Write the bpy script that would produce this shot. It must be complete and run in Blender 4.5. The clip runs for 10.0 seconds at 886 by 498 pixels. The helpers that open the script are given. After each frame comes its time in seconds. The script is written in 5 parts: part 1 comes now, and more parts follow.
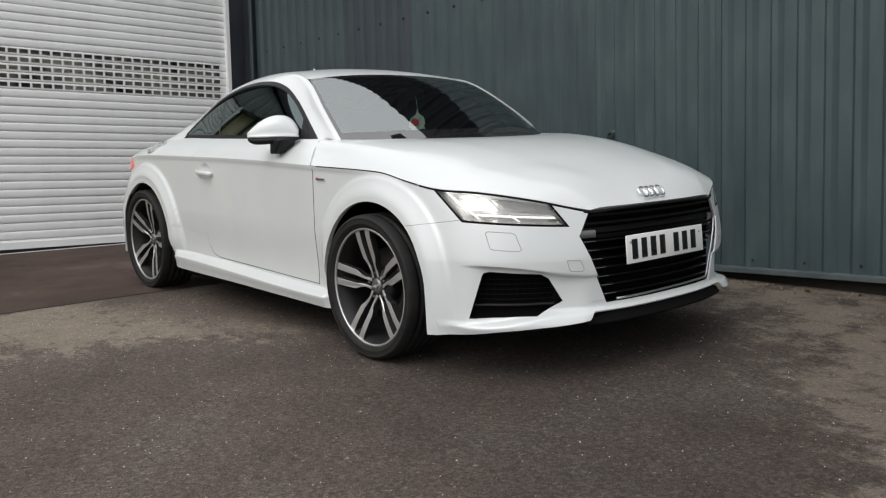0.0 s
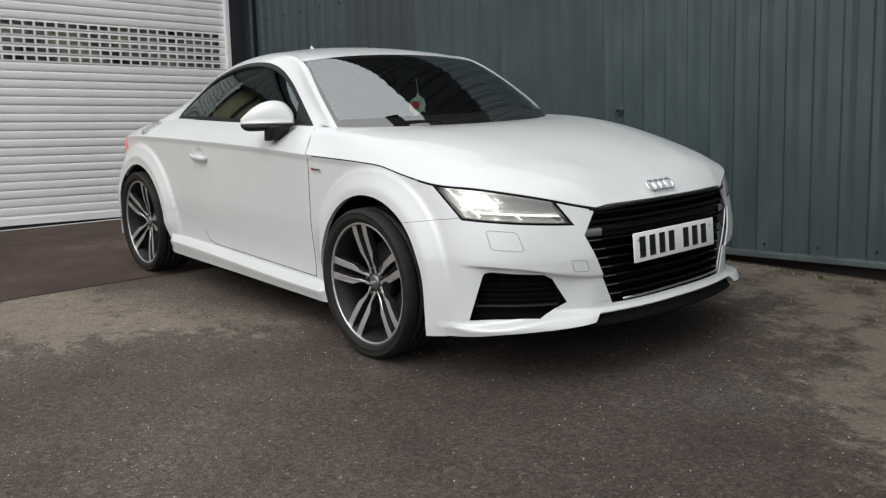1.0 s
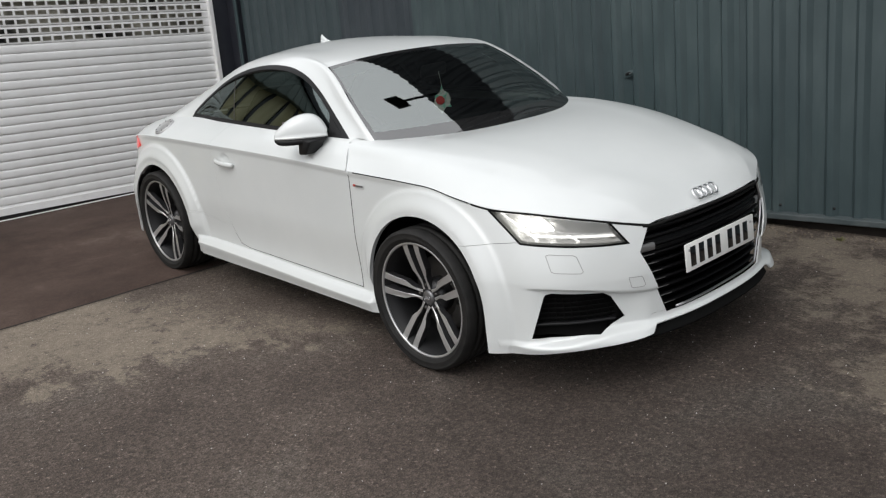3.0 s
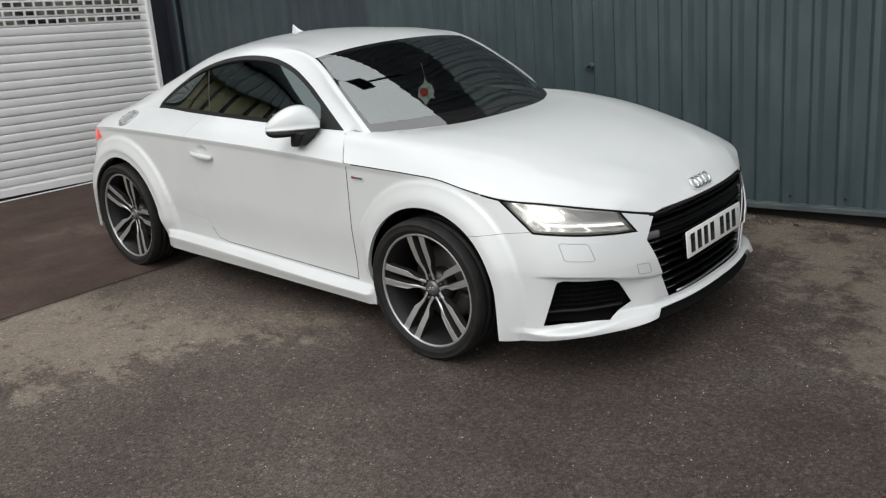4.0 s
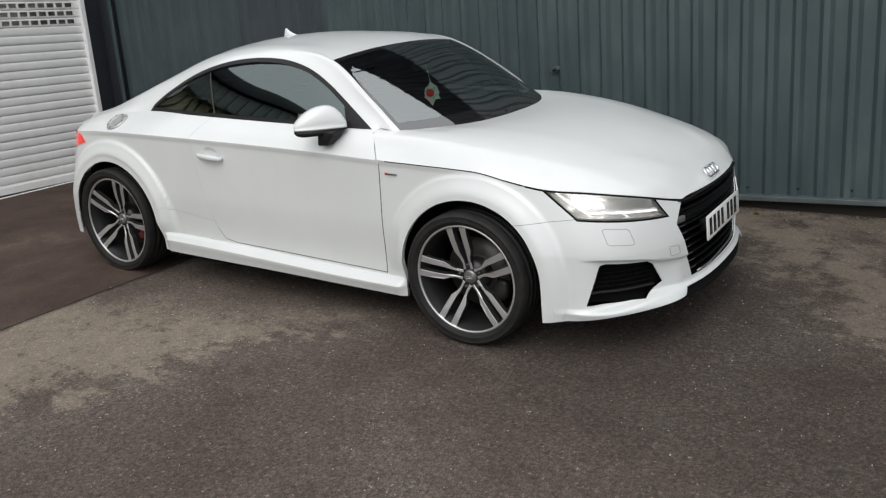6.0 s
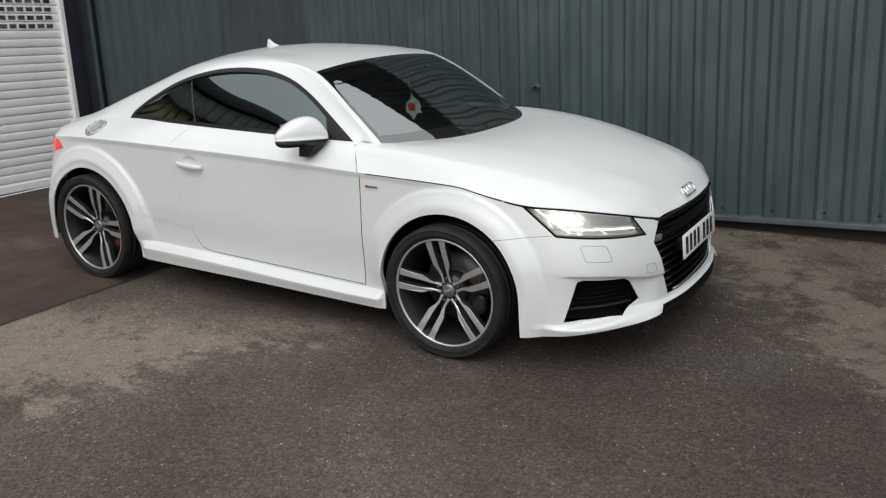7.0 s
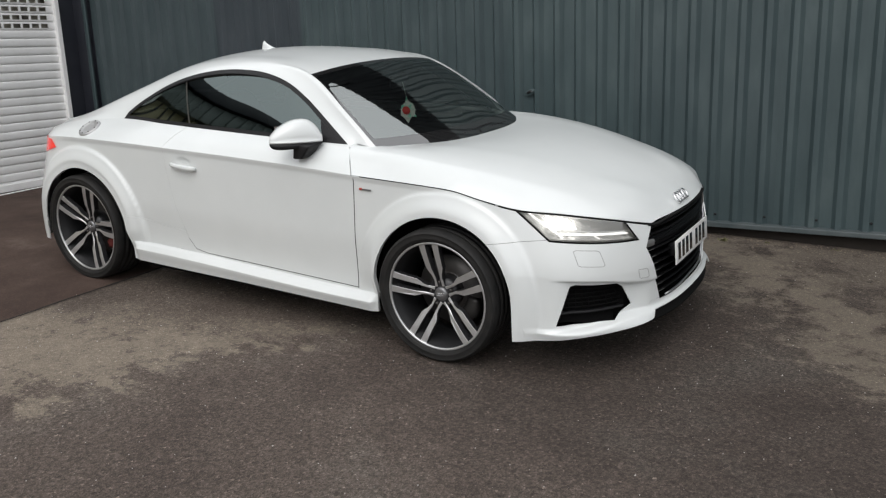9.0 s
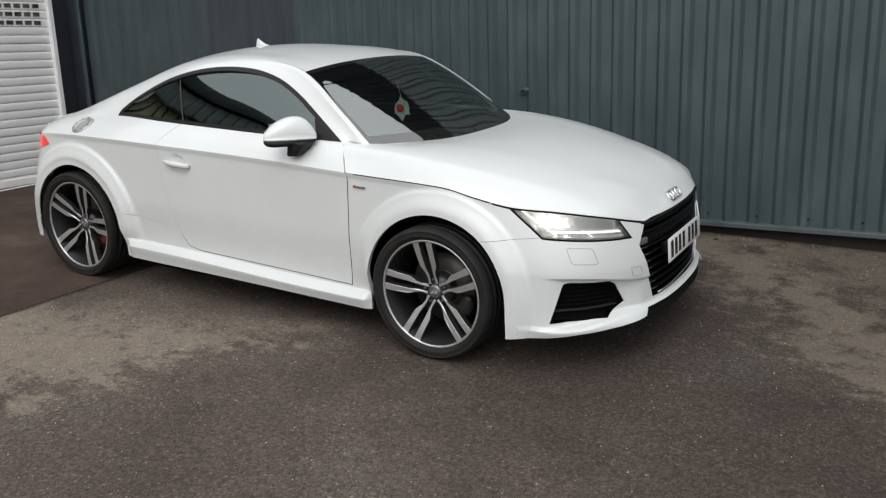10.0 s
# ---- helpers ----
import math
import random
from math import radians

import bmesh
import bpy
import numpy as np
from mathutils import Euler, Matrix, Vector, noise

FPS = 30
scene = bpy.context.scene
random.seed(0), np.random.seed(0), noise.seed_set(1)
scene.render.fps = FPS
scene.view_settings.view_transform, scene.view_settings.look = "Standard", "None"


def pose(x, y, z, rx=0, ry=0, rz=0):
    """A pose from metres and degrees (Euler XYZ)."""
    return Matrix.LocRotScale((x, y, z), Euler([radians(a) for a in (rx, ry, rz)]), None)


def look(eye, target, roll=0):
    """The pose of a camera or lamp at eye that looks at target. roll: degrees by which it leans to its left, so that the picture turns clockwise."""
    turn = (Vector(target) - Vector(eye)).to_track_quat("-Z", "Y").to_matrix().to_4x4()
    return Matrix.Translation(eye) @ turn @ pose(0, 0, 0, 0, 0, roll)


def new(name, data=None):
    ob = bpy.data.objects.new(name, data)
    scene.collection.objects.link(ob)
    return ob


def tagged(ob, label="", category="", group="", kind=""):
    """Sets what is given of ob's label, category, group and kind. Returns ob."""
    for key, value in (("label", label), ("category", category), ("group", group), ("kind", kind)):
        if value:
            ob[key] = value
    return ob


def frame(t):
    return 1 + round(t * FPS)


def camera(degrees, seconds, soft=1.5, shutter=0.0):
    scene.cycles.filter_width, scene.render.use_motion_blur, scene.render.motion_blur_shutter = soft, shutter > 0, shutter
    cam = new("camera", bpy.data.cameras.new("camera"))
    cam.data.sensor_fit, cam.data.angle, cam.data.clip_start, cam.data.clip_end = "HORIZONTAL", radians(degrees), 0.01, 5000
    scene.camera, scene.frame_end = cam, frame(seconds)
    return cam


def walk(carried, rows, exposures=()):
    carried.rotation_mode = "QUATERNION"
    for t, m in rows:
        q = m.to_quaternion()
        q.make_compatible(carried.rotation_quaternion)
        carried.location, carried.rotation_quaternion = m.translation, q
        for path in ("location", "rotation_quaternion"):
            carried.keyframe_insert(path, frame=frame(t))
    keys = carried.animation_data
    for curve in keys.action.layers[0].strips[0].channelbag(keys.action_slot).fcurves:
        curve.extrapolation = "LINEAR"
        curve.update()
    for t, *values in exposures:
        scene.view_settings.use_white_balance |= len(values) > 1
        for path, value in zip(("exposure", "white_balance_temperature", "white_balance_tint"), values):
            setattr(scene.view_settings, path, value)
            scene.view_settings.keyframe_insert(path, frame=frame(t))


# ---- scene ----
import mathutils
import mathutils.bvhtree
import mathutils.geometry

cam = camera(55.0, 10.0, soft=1.25)
PATH = [
    (0, (2.9932, -2.9896, 0.7261), (0.7171, -1.0499, 0.4878), -1.33),
    (0.5, (2.9793, -2.9603, 0.7596), (0.6961, -1.0299, 0.5135), -1.75),
    (1, (2.9013, -2.8654, 0.8624), (0.6171, -0.9583, 0.4811), -1.52),
    (1.5, (2.8832, -2.8207, 1.0634), (0.6031, -0.9269, 0.6002), -1.72),
    (2, (2.8675, -2.8004, 1.2144), (0.6075, -0.9363, 0.5683), -1.82),
    (2.5, (2.8101, -2.8908, 1.2991), (0.5534, -1.0322, 0.6259), -3.10),
    (2.7, (2.7606, -2.9699, 1.3088), (0.5098, -1.1068, 0.6285), -4.55),
    (3.8, (2.5234, -3.3731, 1.3582), (0.5481, -1.2417, 0.6129), -4.27),
    (4, (2.4407, -3.4082, 1.3652), (0.4862, -1.2602, 0.6128), -4.54),
    (4.5, (2.2664, -3.5385, 1.3891), (0.3832, -1.3372, 0.6095), -4.69),
    (5, (2.0913, -3.7675, 1.3936), (0.3613, -1.4391, 0.6286), -5.35),
    (5.5, (2.0272, -3.9487, 1.3913), (0.3687, -1.5693, 0.6247), -5.04),
    (7, (2.0046, -4.0110, 1.3920), (0.4497, -1.5461, 0.6802), -2.64),
    (7.5, (2.0105, -4.0179, 1.3920), (0.4880, -1.5312, 0.6861), -2.38),
    (8, (2.0135, -4.0197, 1.3900), (0.4507, -1.5558, 0.6922), -2.45),
    (8.5, (2.0080, -4.0180, 1.3880), (0.4627, -1.5429, 0.6907), -2.23),
    (9, (2.0075, -4.0172, 1.3900), (0.4719, -1.5365, 0.6917), -2.01),
    (9.5, (2.0073, -4.0219, 1.3876), (0.4868, -1.5330, 0.6851), -1.83),
    (10, (2.0118, -4.0236, 1.3850), (0.4952, -1.5323, 0.6829), -1.79),
]
walk(cam, [(t, look(eye, target, roll)) for t, eye, target, roll in PATH])

# Level ground frame: the yard falls towards the front of the car
UP = Vector((-0.043, 0.041, 0.998)).normalized()
TILT = UP.rotation_difference(Vector((0, 0, 1))).to_matrix().to_4x4()


# ---- world and light ----
world = bpy.data.worlds.new("overcast_sky")
scene.world = world
world.use_nodes = True
wn, wl = world.node_tree.nodes, world.node_tree.links
sky = wn.new("ShaderNodeTexSky")
sky.sky_type = "NISHITA"
sky.sun_disc = False
sky.sun_elevation, sky.sun_rotation = radians(48), radians(169)
sky.air_density, sky.dust_density, sky.ozone_density = 1.0, 4.0, 1.0
grey = wn.new("ShaderNodeHueSaturation")
grey.inputs["Saturation"].default_value = 0.22
wl.new(sky.outputs["Color"], grey.inputs["Color"])
cloud = wn.new("ShaderNodeMix")
cloud.data_type = "RGBA"
cloud.inputs[0].default_value = 0.6
# An overcast sky is dimmer towards the horizon
ways = wn.new("ShaderNodeTexCoord")
height = wn.new("ShaderNodeSeparateXYZ")
wl.new(ways.outputs["Generated"], height.inputs[0])
veil = wn.new("ShaderNodeValToRGB")
veil.color_ramp.elements[0].position, veil.color_ramp.elements[0].color = 0.0, (0.575, 0.60, 0.63, 1)
veil.color_ramp.elements[1].position, veil.color_ramp.elements[1].color = 0.85, (0.985, 1.0, 1.02, 1)
wl.new(height.outputs["Z"], veil.inputs[0])
bright = wn.new("ShaderNodeVectorMath")
bright.operation = "SCALE"
bright.inputs["Scale"].default_value = 9.6
wl.new(veil.outputs["Color"], bright.inputs[0])
wl.new(bright.outputs[0], cloud.inputs[7])
wl.new(grey.outputs["Color"], cloud.inputs[6])
wl.new(cloud.outputs[2], wn["Background"].inputs["Color"])
wn["Background"].inputs["Strength"].default_value = 0.173
sun = new("sun", bpy.data.lights.new("sun", "SUN"))
sun.data.energy, sun.data.angle, sun.data.color = 0.76, radians(45), (1.0, 0.98, 0.95)
sun.matrix_world = look((1.5, -8, 9), (0, 0, 0))


# ---- materials ----
def mat(name, color, rough=0.5, metal=0.0, coat=0.0, spec=0.5):
    m = bpy.data.materials.new(name)
    m.use_nodes = True
    b = m.node_tree.nodes["Principled BSDF"]
    b.inputs["Base Color"].default_value = (*color, 1)
    b.inputs["Roughness"].default_value = rough
    b.inputs["Metallic"].default_value = metal
    b.inputs["Coat Weight"].default_value = coat
    b.inputs["Coat Roughness"].default_value = 0.03
    b.inputs["Specular IOR Level"].default_value = spec
    return m


def node(m, kind, **values):
    n = m.node_tree.nodes.new(kind)
    for k, v in values.items():
        n.inputs[k].default_value = v
    return n


def wire(m, a, b):
    m.node_tree.links.new(a, b)


def coords(m, out="Object", scale=(1, 1, 1)):
    tc = m.node_tree.nodes.new("ShaderNodeTexCoord")
    mp = node(m, "ShaderNodeMapping", Scale=scale)
    wire(m, tc.outputs[out], mp.inputs["Vector"])
    return mp.outputs["Vector"]


def noise_tex(m, vec, scale, detail=4, rough=0.55):
    n = node(m, "ShaderNodeTexNoise", Scale=scale, Detail=detail, Roughness=rough)
    wire(m, vec, n.inputs["Vector"])
    return n.outputs["Fac"]


def ramp(m, fac, stops):
    r = m.node_tree.nodes.new("ShaderNodeValToRGB")
    r.color_ramp.elements.remove(r.color_ramp.elements[1])
    r.color_ramp.elements[0].position, r.color_ramp.elements[0].color = stops[0][0], (*stops[0][1], 1)
    for p, c in stops[1:]:
        r.color_ramp.elements.new(p).color = (*c, 1)
    wire(m, fac, r.inputs["Fac"])
    return r.outputs["Color"]


def mix(m, fac, a, b, kind="MIX"):
    n = m.node_tree.nodes.new("ShaderNodeMix")
    n.data_type, n.blend_type = "RGBA", kind
    for s, v in ((n.inputs[0], fac), (n.inputs[6], a), (n.inputs[7], b)):
        if hasattr(v, "is_linked"):
            wire(m, v, s)
        else:
            s.default_value = v if isinstance(v, float) else (*v, 1)
    return n.outputs[2]


def bump(m, fac, strength, dist=0.01, prev=None):
    n = node(m, "ShaderNodeBump", Strength=strength, Distance=dist)
    wire(m, fac, n.inputs["Height"])
    if prev is not None:
        wire(m, prev, n.inputs["Normal"])
    wire(m, n.outputs["Normal"], m.node_tree.nodes["Principled BSDF"].inputs["Normal"])
    return n.outputs["Normal"]


def setin(m, name, out):
    wire(m, out, m.node_tree.nodes["Principled BSDF"].inputs[name])


def g3(v):
    return (v, v, v)


M_PAINT = mat("white_car_paint", (0.80, 0.81, 0.81), 0.34, 0, 0.7)
v = coords(M_PAINT)
setin(M_PAINT, "Base Color", ramp(M_PAINT, noise_tex(M_PAINT, v, 3, 5), [(0.35, (0.630, 0.651, 0.648)), (0.65, (0.660, 0.679, 0.675))]))
bump(M_PAINT, noise_tex(M_PAINT, v, 350, 1), 0.02, 0.002)
M_BLACK = mat("black_plastic", (0.010, 0.010, 0.011), 0.5, spec=0.28)
v = coords(M_BLACK)
bump(M_BLACK, noise_tex(M_BLACK, v, 900, 2), 0.15, 0.001)
M_GLOSSBLACK = mat("gloss_black", (0.008, 0.008, 0.009), 0.12, 0, 0.6)
M_RUBBER = mat("tyre_rubber", (0.012, 0.012, 0.012), 0.7, spec=0.3)
v = coords(M_RUBBER)
setin(M_RUBBER, "Base Color", ramp(M_RUBBER, noise_tex(M_RUBBER, v, 14, 6), [(0.3, g3(0.008)), (0.7, (0.019, 0.018, 0.017))]))
bump(M_RUBBER, noise_tex(M_RUBBER, v, 500, 2), 0.2, 0.001)
M_RIM = mat("gunmetal_alloy", (0.030, 0.030, 0.032), 0.42, 0.3)
M_BARREL = mat("dark_wheel_barrel", (0.016, 0.016, 0.017), 0.5, 0.2, spec=0.3)
M_FACE = mat("machined_alloy", (0.60, 0.60, 0.60), 0.34, 0.75)
v = coords(M_FACE)
bump(M_FACE, noise_tex(M_FACE, v, 600, 2), 0.08, 0.001)
M_PILLAR = mat("satin_pillar_trim", (0.035, 0.034, 0.030), 0.4)
M_BORDER = mat("printed_glass_border", (0.012, 0.012, 0.012), 0.02)
M_BORDER.node_tree.nodes["Principled BSDF"].inputs["IOR"].default_value = 2.6
M_GAP = mat("shut_line_shade", (0.012, 0.012, 0.012), 0.85, spec=0.1)
M_CHROME = mat("satin_chrome", (0.72, 0.72, 0.74), 0.18, 1.0)
M_SILVER = mat("silver_trim", (0.5, 0.5, 0.52), 0.3, 0.9)
M_CAPGREY = mat("hub_cap_grey", (0.20, 0.20, 0.205), 0.35, 0.7)
M_DISC = mat("brake_disc_steel", (0.09, 0.085, 0.082), 0.5, 0.8)
M_CALIPER = mat("red_caliper", (0.42, 0.05, 0.035), 0.45)
M_BRAKE = mat("dull_red_caliper", (0.12, 0.022, 0.018), 0.55)
M_REDLAMP = mat("red_lamp", (0.55, 0.02, 0.02), 0.12, 0, 1.0)
rl = M_REDLAMP.node_tree.nodes["Principled BSDF"]
rl.inputs["Emission Color"].default_value, rl.inputs["Emission Strength"].default_value = (1, 0.08, 0.06, 1), 0.45
M_LED = mat("lit_led", (1, 1, 1), 0.3)
le = M_LED.node_tree.nodes["Principled BSDF"]
le.inputs["Emission Color"].default_value, le.inputs["Emission Strength"].default_value = (1, 0.98, 0.92, 1), 12.0
M_DRL = mat("lit_light_guide", (1, 1, 1), 0.3)
le = M_DRL.node_tree.nodes["Principled BSDF"]
le.inputs["Emission Color"].default_value, le.inputs["Emission Strength"].default_value = (1, 0.98, 0.93, 1), 1.4
M_BOWL = mat("headlamp_reflector", (0.62, 0.62, 0.61), 0.34, 0.5)
M_PLATE = mat("white_number_plate", (0.78, 0.78, 0.76), 0.35, 0, 0.3)
M_INTERIOR = mat("dark_interior", (0.006, 0.006, 0.0063), 0.8, spec=0.06)
M_LINER = mat("underbody_black", (0.006, 0.006, 0.006), 0.9, 0, 0, 0.1)


def glass(name, tint, ior=1.5, gloss=(0.8, 0.8, 0.8)):
    """A thin pane: tinted see-through with a Fresnel gloss."""
    m = bpy.data.materials.new(name)
    m.use_nodes = True
    n = m.node_tree.nodes
    n.remove(n["Principled BSDF"])
    tr, gl = n.new("ShaderNodeBsdfTransparent"), n.new("ShaderNodeBsdfGlossy")
    tr.inputs["Color"].default_value = (*tint, 1)
    gl.inputs["Roughness"].default_value = 0.01
    gl.inputs["Color"].default_value = (*gloss, 1)
    fr, mx = n.new("ShaderNodeFresnel"), n.new("ShaderNodeMixShader")
    fr.inputs["IOR"].default_value = ior
    wire(m, fr.outputs[0], mx.inputs[0])
    wire(m, tr.outputs[0], mx.inputs[1])
    wire(m, gl.outputs[0], mx.inputs[2])
    wire(m, mx.outputs[0], n["Material Output"].inputs["Surface"])
    return m


M_TINT = glass("tinted_glass", (0.16, 0.20, 0.18), 2.8, (0.66, 0.77, 0.75))
M_SCREEN = glass("windscreen_glass", (0.66, 0.78, 0.74), 3.6, (0.95, 1.0, 0.985))
M_LENS = glass("clear_lamp_lens", (0.88, 0.88, 0.88), 1.45)
haze, film_mix = M_LENS.node_tree.nodes.new("ShaderNodeBsdfTranslucent"), M_LENS.node_tree.nodes.new("ShaderNodeMixShader")
haze.inputs["Color"].default_value = (0.75, 0.75, 0.72, 1)
film_mix.inputs[0].default_value = 0.34
old = M_LENS.node_tree.nodes["Material Output"].inputs["Surface"].links[0].from_socket
wire(M_LENS, old, film_mix.inputs[1])
wire(M_LENS, haze.outputs[0], film_mix.inputs[2])
wire(M_LENS, film_mix.outputs[0], M_LENS.node_tree.nodes["Material Output"].inputs["Surface"])


# ---- shape helpers ----
class Line:
    """A smooth curve through points, by station (0 to 1) or by length."""

    def __init__(self, pts, length=False):
        self.p = np.array(pts, float)
        d = np.maximum(np.linalg.norm(np.diff(self.p, axis=0), axis=1), 1e-6)
        self.u = np.concatenate([[0], np.cumsum(d)])
        s = np.diff(self.p, axis=0) / d[:, None]
        self.m = np.zeros_like(self.p)
        self.m[0], self.m[-1] = s[0], s[-1]
        for i in range(1, len(self.p) - 1):
            self.m[i] = (s[i - 1] * d[i] + s[i] * d[i - 1]) / (d[i] + d[i - 1])
        self.k = self.u / self.u[-1] if length else np.linspace(0, 1, len(self.p))

    def __call__(self, t):
        i = int(np.clip(np.searchsorted(self.k, t, "right") - 1, 0, len(self.p) - 2))
        h = self.u[i + 1] - self.u[i]
        f = (t - self.k[i]) / (self.k[i + 1] - self.k[i])
        f2, f3 = f * f, f * f * f
        return ((2 * f3 - 3 * f2 + 1) * self.p[i] + (f3 - 2 * f2 + f) * h * self.m[i]
                + (3 * f2 - 2 * f3) * self.p[i + 1] + (f3 - f2) * h * self.m[i + 1])


def smooth(a, b, v):
    f = min(1.0, max(0.0, (v - a) / (b - a)))
    return f * f * (3 - 2 * f)


def grid(rows):
    """A quad sheet from rows of points."""
    bm = bmesh.new()
    vs = [[bm.verts.new(p) for p in r] for r in rows]
    for a, b in zip(vs, vs[1:]):
        for i in range(len(a) - 1):
            q = [a[i], a[i + 1], b[i + 1], b[i]]
            bm.faces.new(q)
    bmesh.ops.remove_doubles(bm, verts=bm.verts, dist=1e-5)
    bmesh.ops.recalc_face_normals(bm, faces=bm.faces)
    return bm


def split(bm, planes, faces=None):
    """Cuts bm's faces by planes (point, outward normal); returns those within all of them."""
    inside = list(faces or bm.faces)
    for co, no in planes:
        es = {e for f in inside for e in f.edges}
        vs = {w for f in inside for w in f.verts}
        out = bmesh.ops.bisect_plane(bm, geom=list(inside) + list(es) + list(vs), dist=1e-6, plane_co=co, plane_no=no)
        inside = [f for f in out["geom"] if isinstance(f, bmesh.types.BMFace) and (f.calc_center_median() - co).dot(no) < 0]
    return inside


def fence(poly, along, inset=0.0):
    """Planes through a convex polygon's sides, parallel to a direction, facing out."""
    along = Vector(along).normalized()
    pts = [Vector(p) for p in poly]
    mid = sum(pts, Vector()) / len(pts)
    planes = []
    for a, b in zip(pts, pts[1:] + pts[:1]):
        n = (b - a).cross(along)
        if n.length < 1e-7:
            continue
        n.normalize()
        if n.dot(mid - a) > 0:
            n.negate()
        planes.append((a - n * inset, n))
    return planes


def lift(bm, faces):
    """Moves faces out of bm into a bmesh of their own."""
    out, seen = bmesh.new(), {}
    for f in faces:
        vs = []
        for w in f.verts:
            if w not in seen:
                seen[w] = out.verts.new(w.co)
            vs.append(seen[w])
        out.faces.new(vs)
    bmesh.ops.delete(bm, geom=list(faces), context="FACES")
    return out


def flange(bm, depth, center, skins=()):
    """Turns open edges inward, so that a sheet has thickness."""
    bm.normal_update()
    edges = [e for e in bm.edges if e.is_boundary and not all(abs(w.co.y) < 1e-4 for w in e.verts)]
    made = {}
    for e in edges:
        for w in e.verts:
            if w not in made:
                n = w.normal.copy() if w.normal.length > 0.5 else (w.co - Vector(center)).normalized()
                for sk in skins:
                    q = sk.normal(w.co)
                    if q is not None:
                        n = q if q.dot(n) > 0 else -q
                        break
                made[w] = (bm.verts.new(w.co), bm.verts.new(w.co - n * depth))
    for e in edges:
        a, b = e.link_loops[0].vert, e.link_loops[0].link_loop_next.vert
        bm.faces.new((made[b][0], made[a][0], made[a][1], made[b][1]))


def mirrored(bm):
    out = bm.copy()
    for w in out.verts:
        w.co.y = -w.co.y
    bmesh.ops.reverse_faces(out, faces=out.faces)
    return out


def merged(*bms):
    out = bmesh.new()
    for b in bms:
        me = bpy.data.meshes.new("t")
        b.to_mesh(me)
        out.from_mesh(me)
        bpy.data.meshes.remove(me)
    return out


def part(name, bm, material, parent=None, label="", flat=False, matrix=None):
    """Links a bmesh as one mesh object under a thing or part."""
    me = bpy.data.meshes.new(name)
    bm.to_mesh(me)
    bm.free()
    if not flat:
        me.shade_smooth()
    me.materials.append(material)
    ob = new(name, me)
    if parent:
        ob.parent = parent
    if matrix is not None:
        ob.matrix_basis = matrix
    if label:
        tagged(ob, label)
    return ob


def box(sx, sy, sz, bevel=0.0, at=(0, 0, 0), segs=2):
    bm = bmesh.new()
    bmesh.ops.create_cube(bm, size=1, matrix=Matrix.Translation(at) @ Matrix.Diagonal((sx, sy, sz, 1)))
    if bevel:
        bmesh.ops.bevel(bm, geom=bm.edges[:], offset=bevel, segments=segs, profile=0.5, affect="EDGES")
    return bm


def lathe(profile, n=64, axis="y"):
    """Turns a profile of (radius, along) about the y axis."""
    rows = []
    for k in range(n + 1):
        a = 2 * math.pi * k / n
        rows.append([(r * math.cos(a), h, r * math.sin(a)) for r, h in profile])
    return grid(rows)


def tube(path, radius, n=8, closed=False):
    """A round bar along a list of points."""
    pts = [Vector(p) for p in path]
    rows = []
    last = None
    for i, p in enumerate(pts):
        a = pts[i - 1] if i or closed else pts[i]
        b = pts[(i + 1) % len(pts)] if i + 1 < len(pts) or closed else pts[i]
        d = (b - a).normalized()
        side = last - d * last.dot(d) if last else d.orthogonal()
        side.normalize()
        last = side
        up = d.cross(side)
        rows.append([p + (side * math.cos(2 * math.pi * k / n) + up * math.sin(2 * math.pi * k / n)) * radius for k in range(n + 1)])
    if closed:
        rows.append(rows[0])
    bm = grid(rows)
    if not closed:
        bmesh.ops.holes_fill(bm, edges=[e for e in bm.edges if e.is_boundary], sides=n + 1)
    return bm


def prism(poly, depth, bevel=0.0):
    """An upright slab of an x-z polygon, thick along y from 0 to depth."""
    bm = bmesh.new()
    a = [bm.verts.new((x, 0, z)) for x, z in poly]
    b = [bm.verts.new((x, depth, z)) for x, z in poly]
    bm.faces.new(a)
    bm.faces.new(b[::-1])
    for i in range(len(poly)):
        j = (i + 1) % len(poly)
        bm.faces.new((a[j], a[i], b[i], b[j]))
    bmesh.ops.recalc_face_normals(bm, faces=bm.faces)
    if bevel:
        bmesh.ops.bevel(bm, geom=bm.edges[:], offset=bevel, segments=2, profile=0.5, affect="EDGES")
    return bm


# ---- the yard ----
def ground_z(x, y):
    z = -0.0431 * x + 0.0411 * y
    z += 0.006 * smooth(1.1, 1.75, y)
    far = smooth(-3.3, -5.4, x)
    z = z * (1 - far) + (0.165 + 0.017 * y) * far
    out = smooth(7, 14, math.hypot(x, y))
    return z * (1 - out) + 0.0 * out


def wall_y(x):
    return 1.815 + 0.0415 * x


def shutter_x(y):
    return -5.60 - 0.057 * y


WALL_ANGLE = math.degrees(math.atan(0.0415))

# ---- the car: x forward, y to its left, z up, origin under the front axle ----
car = new("car")
tagged(car, "white two-door sports coupe with lit headlamps and tinted glass", "car")
car.matrix_basis = TILT

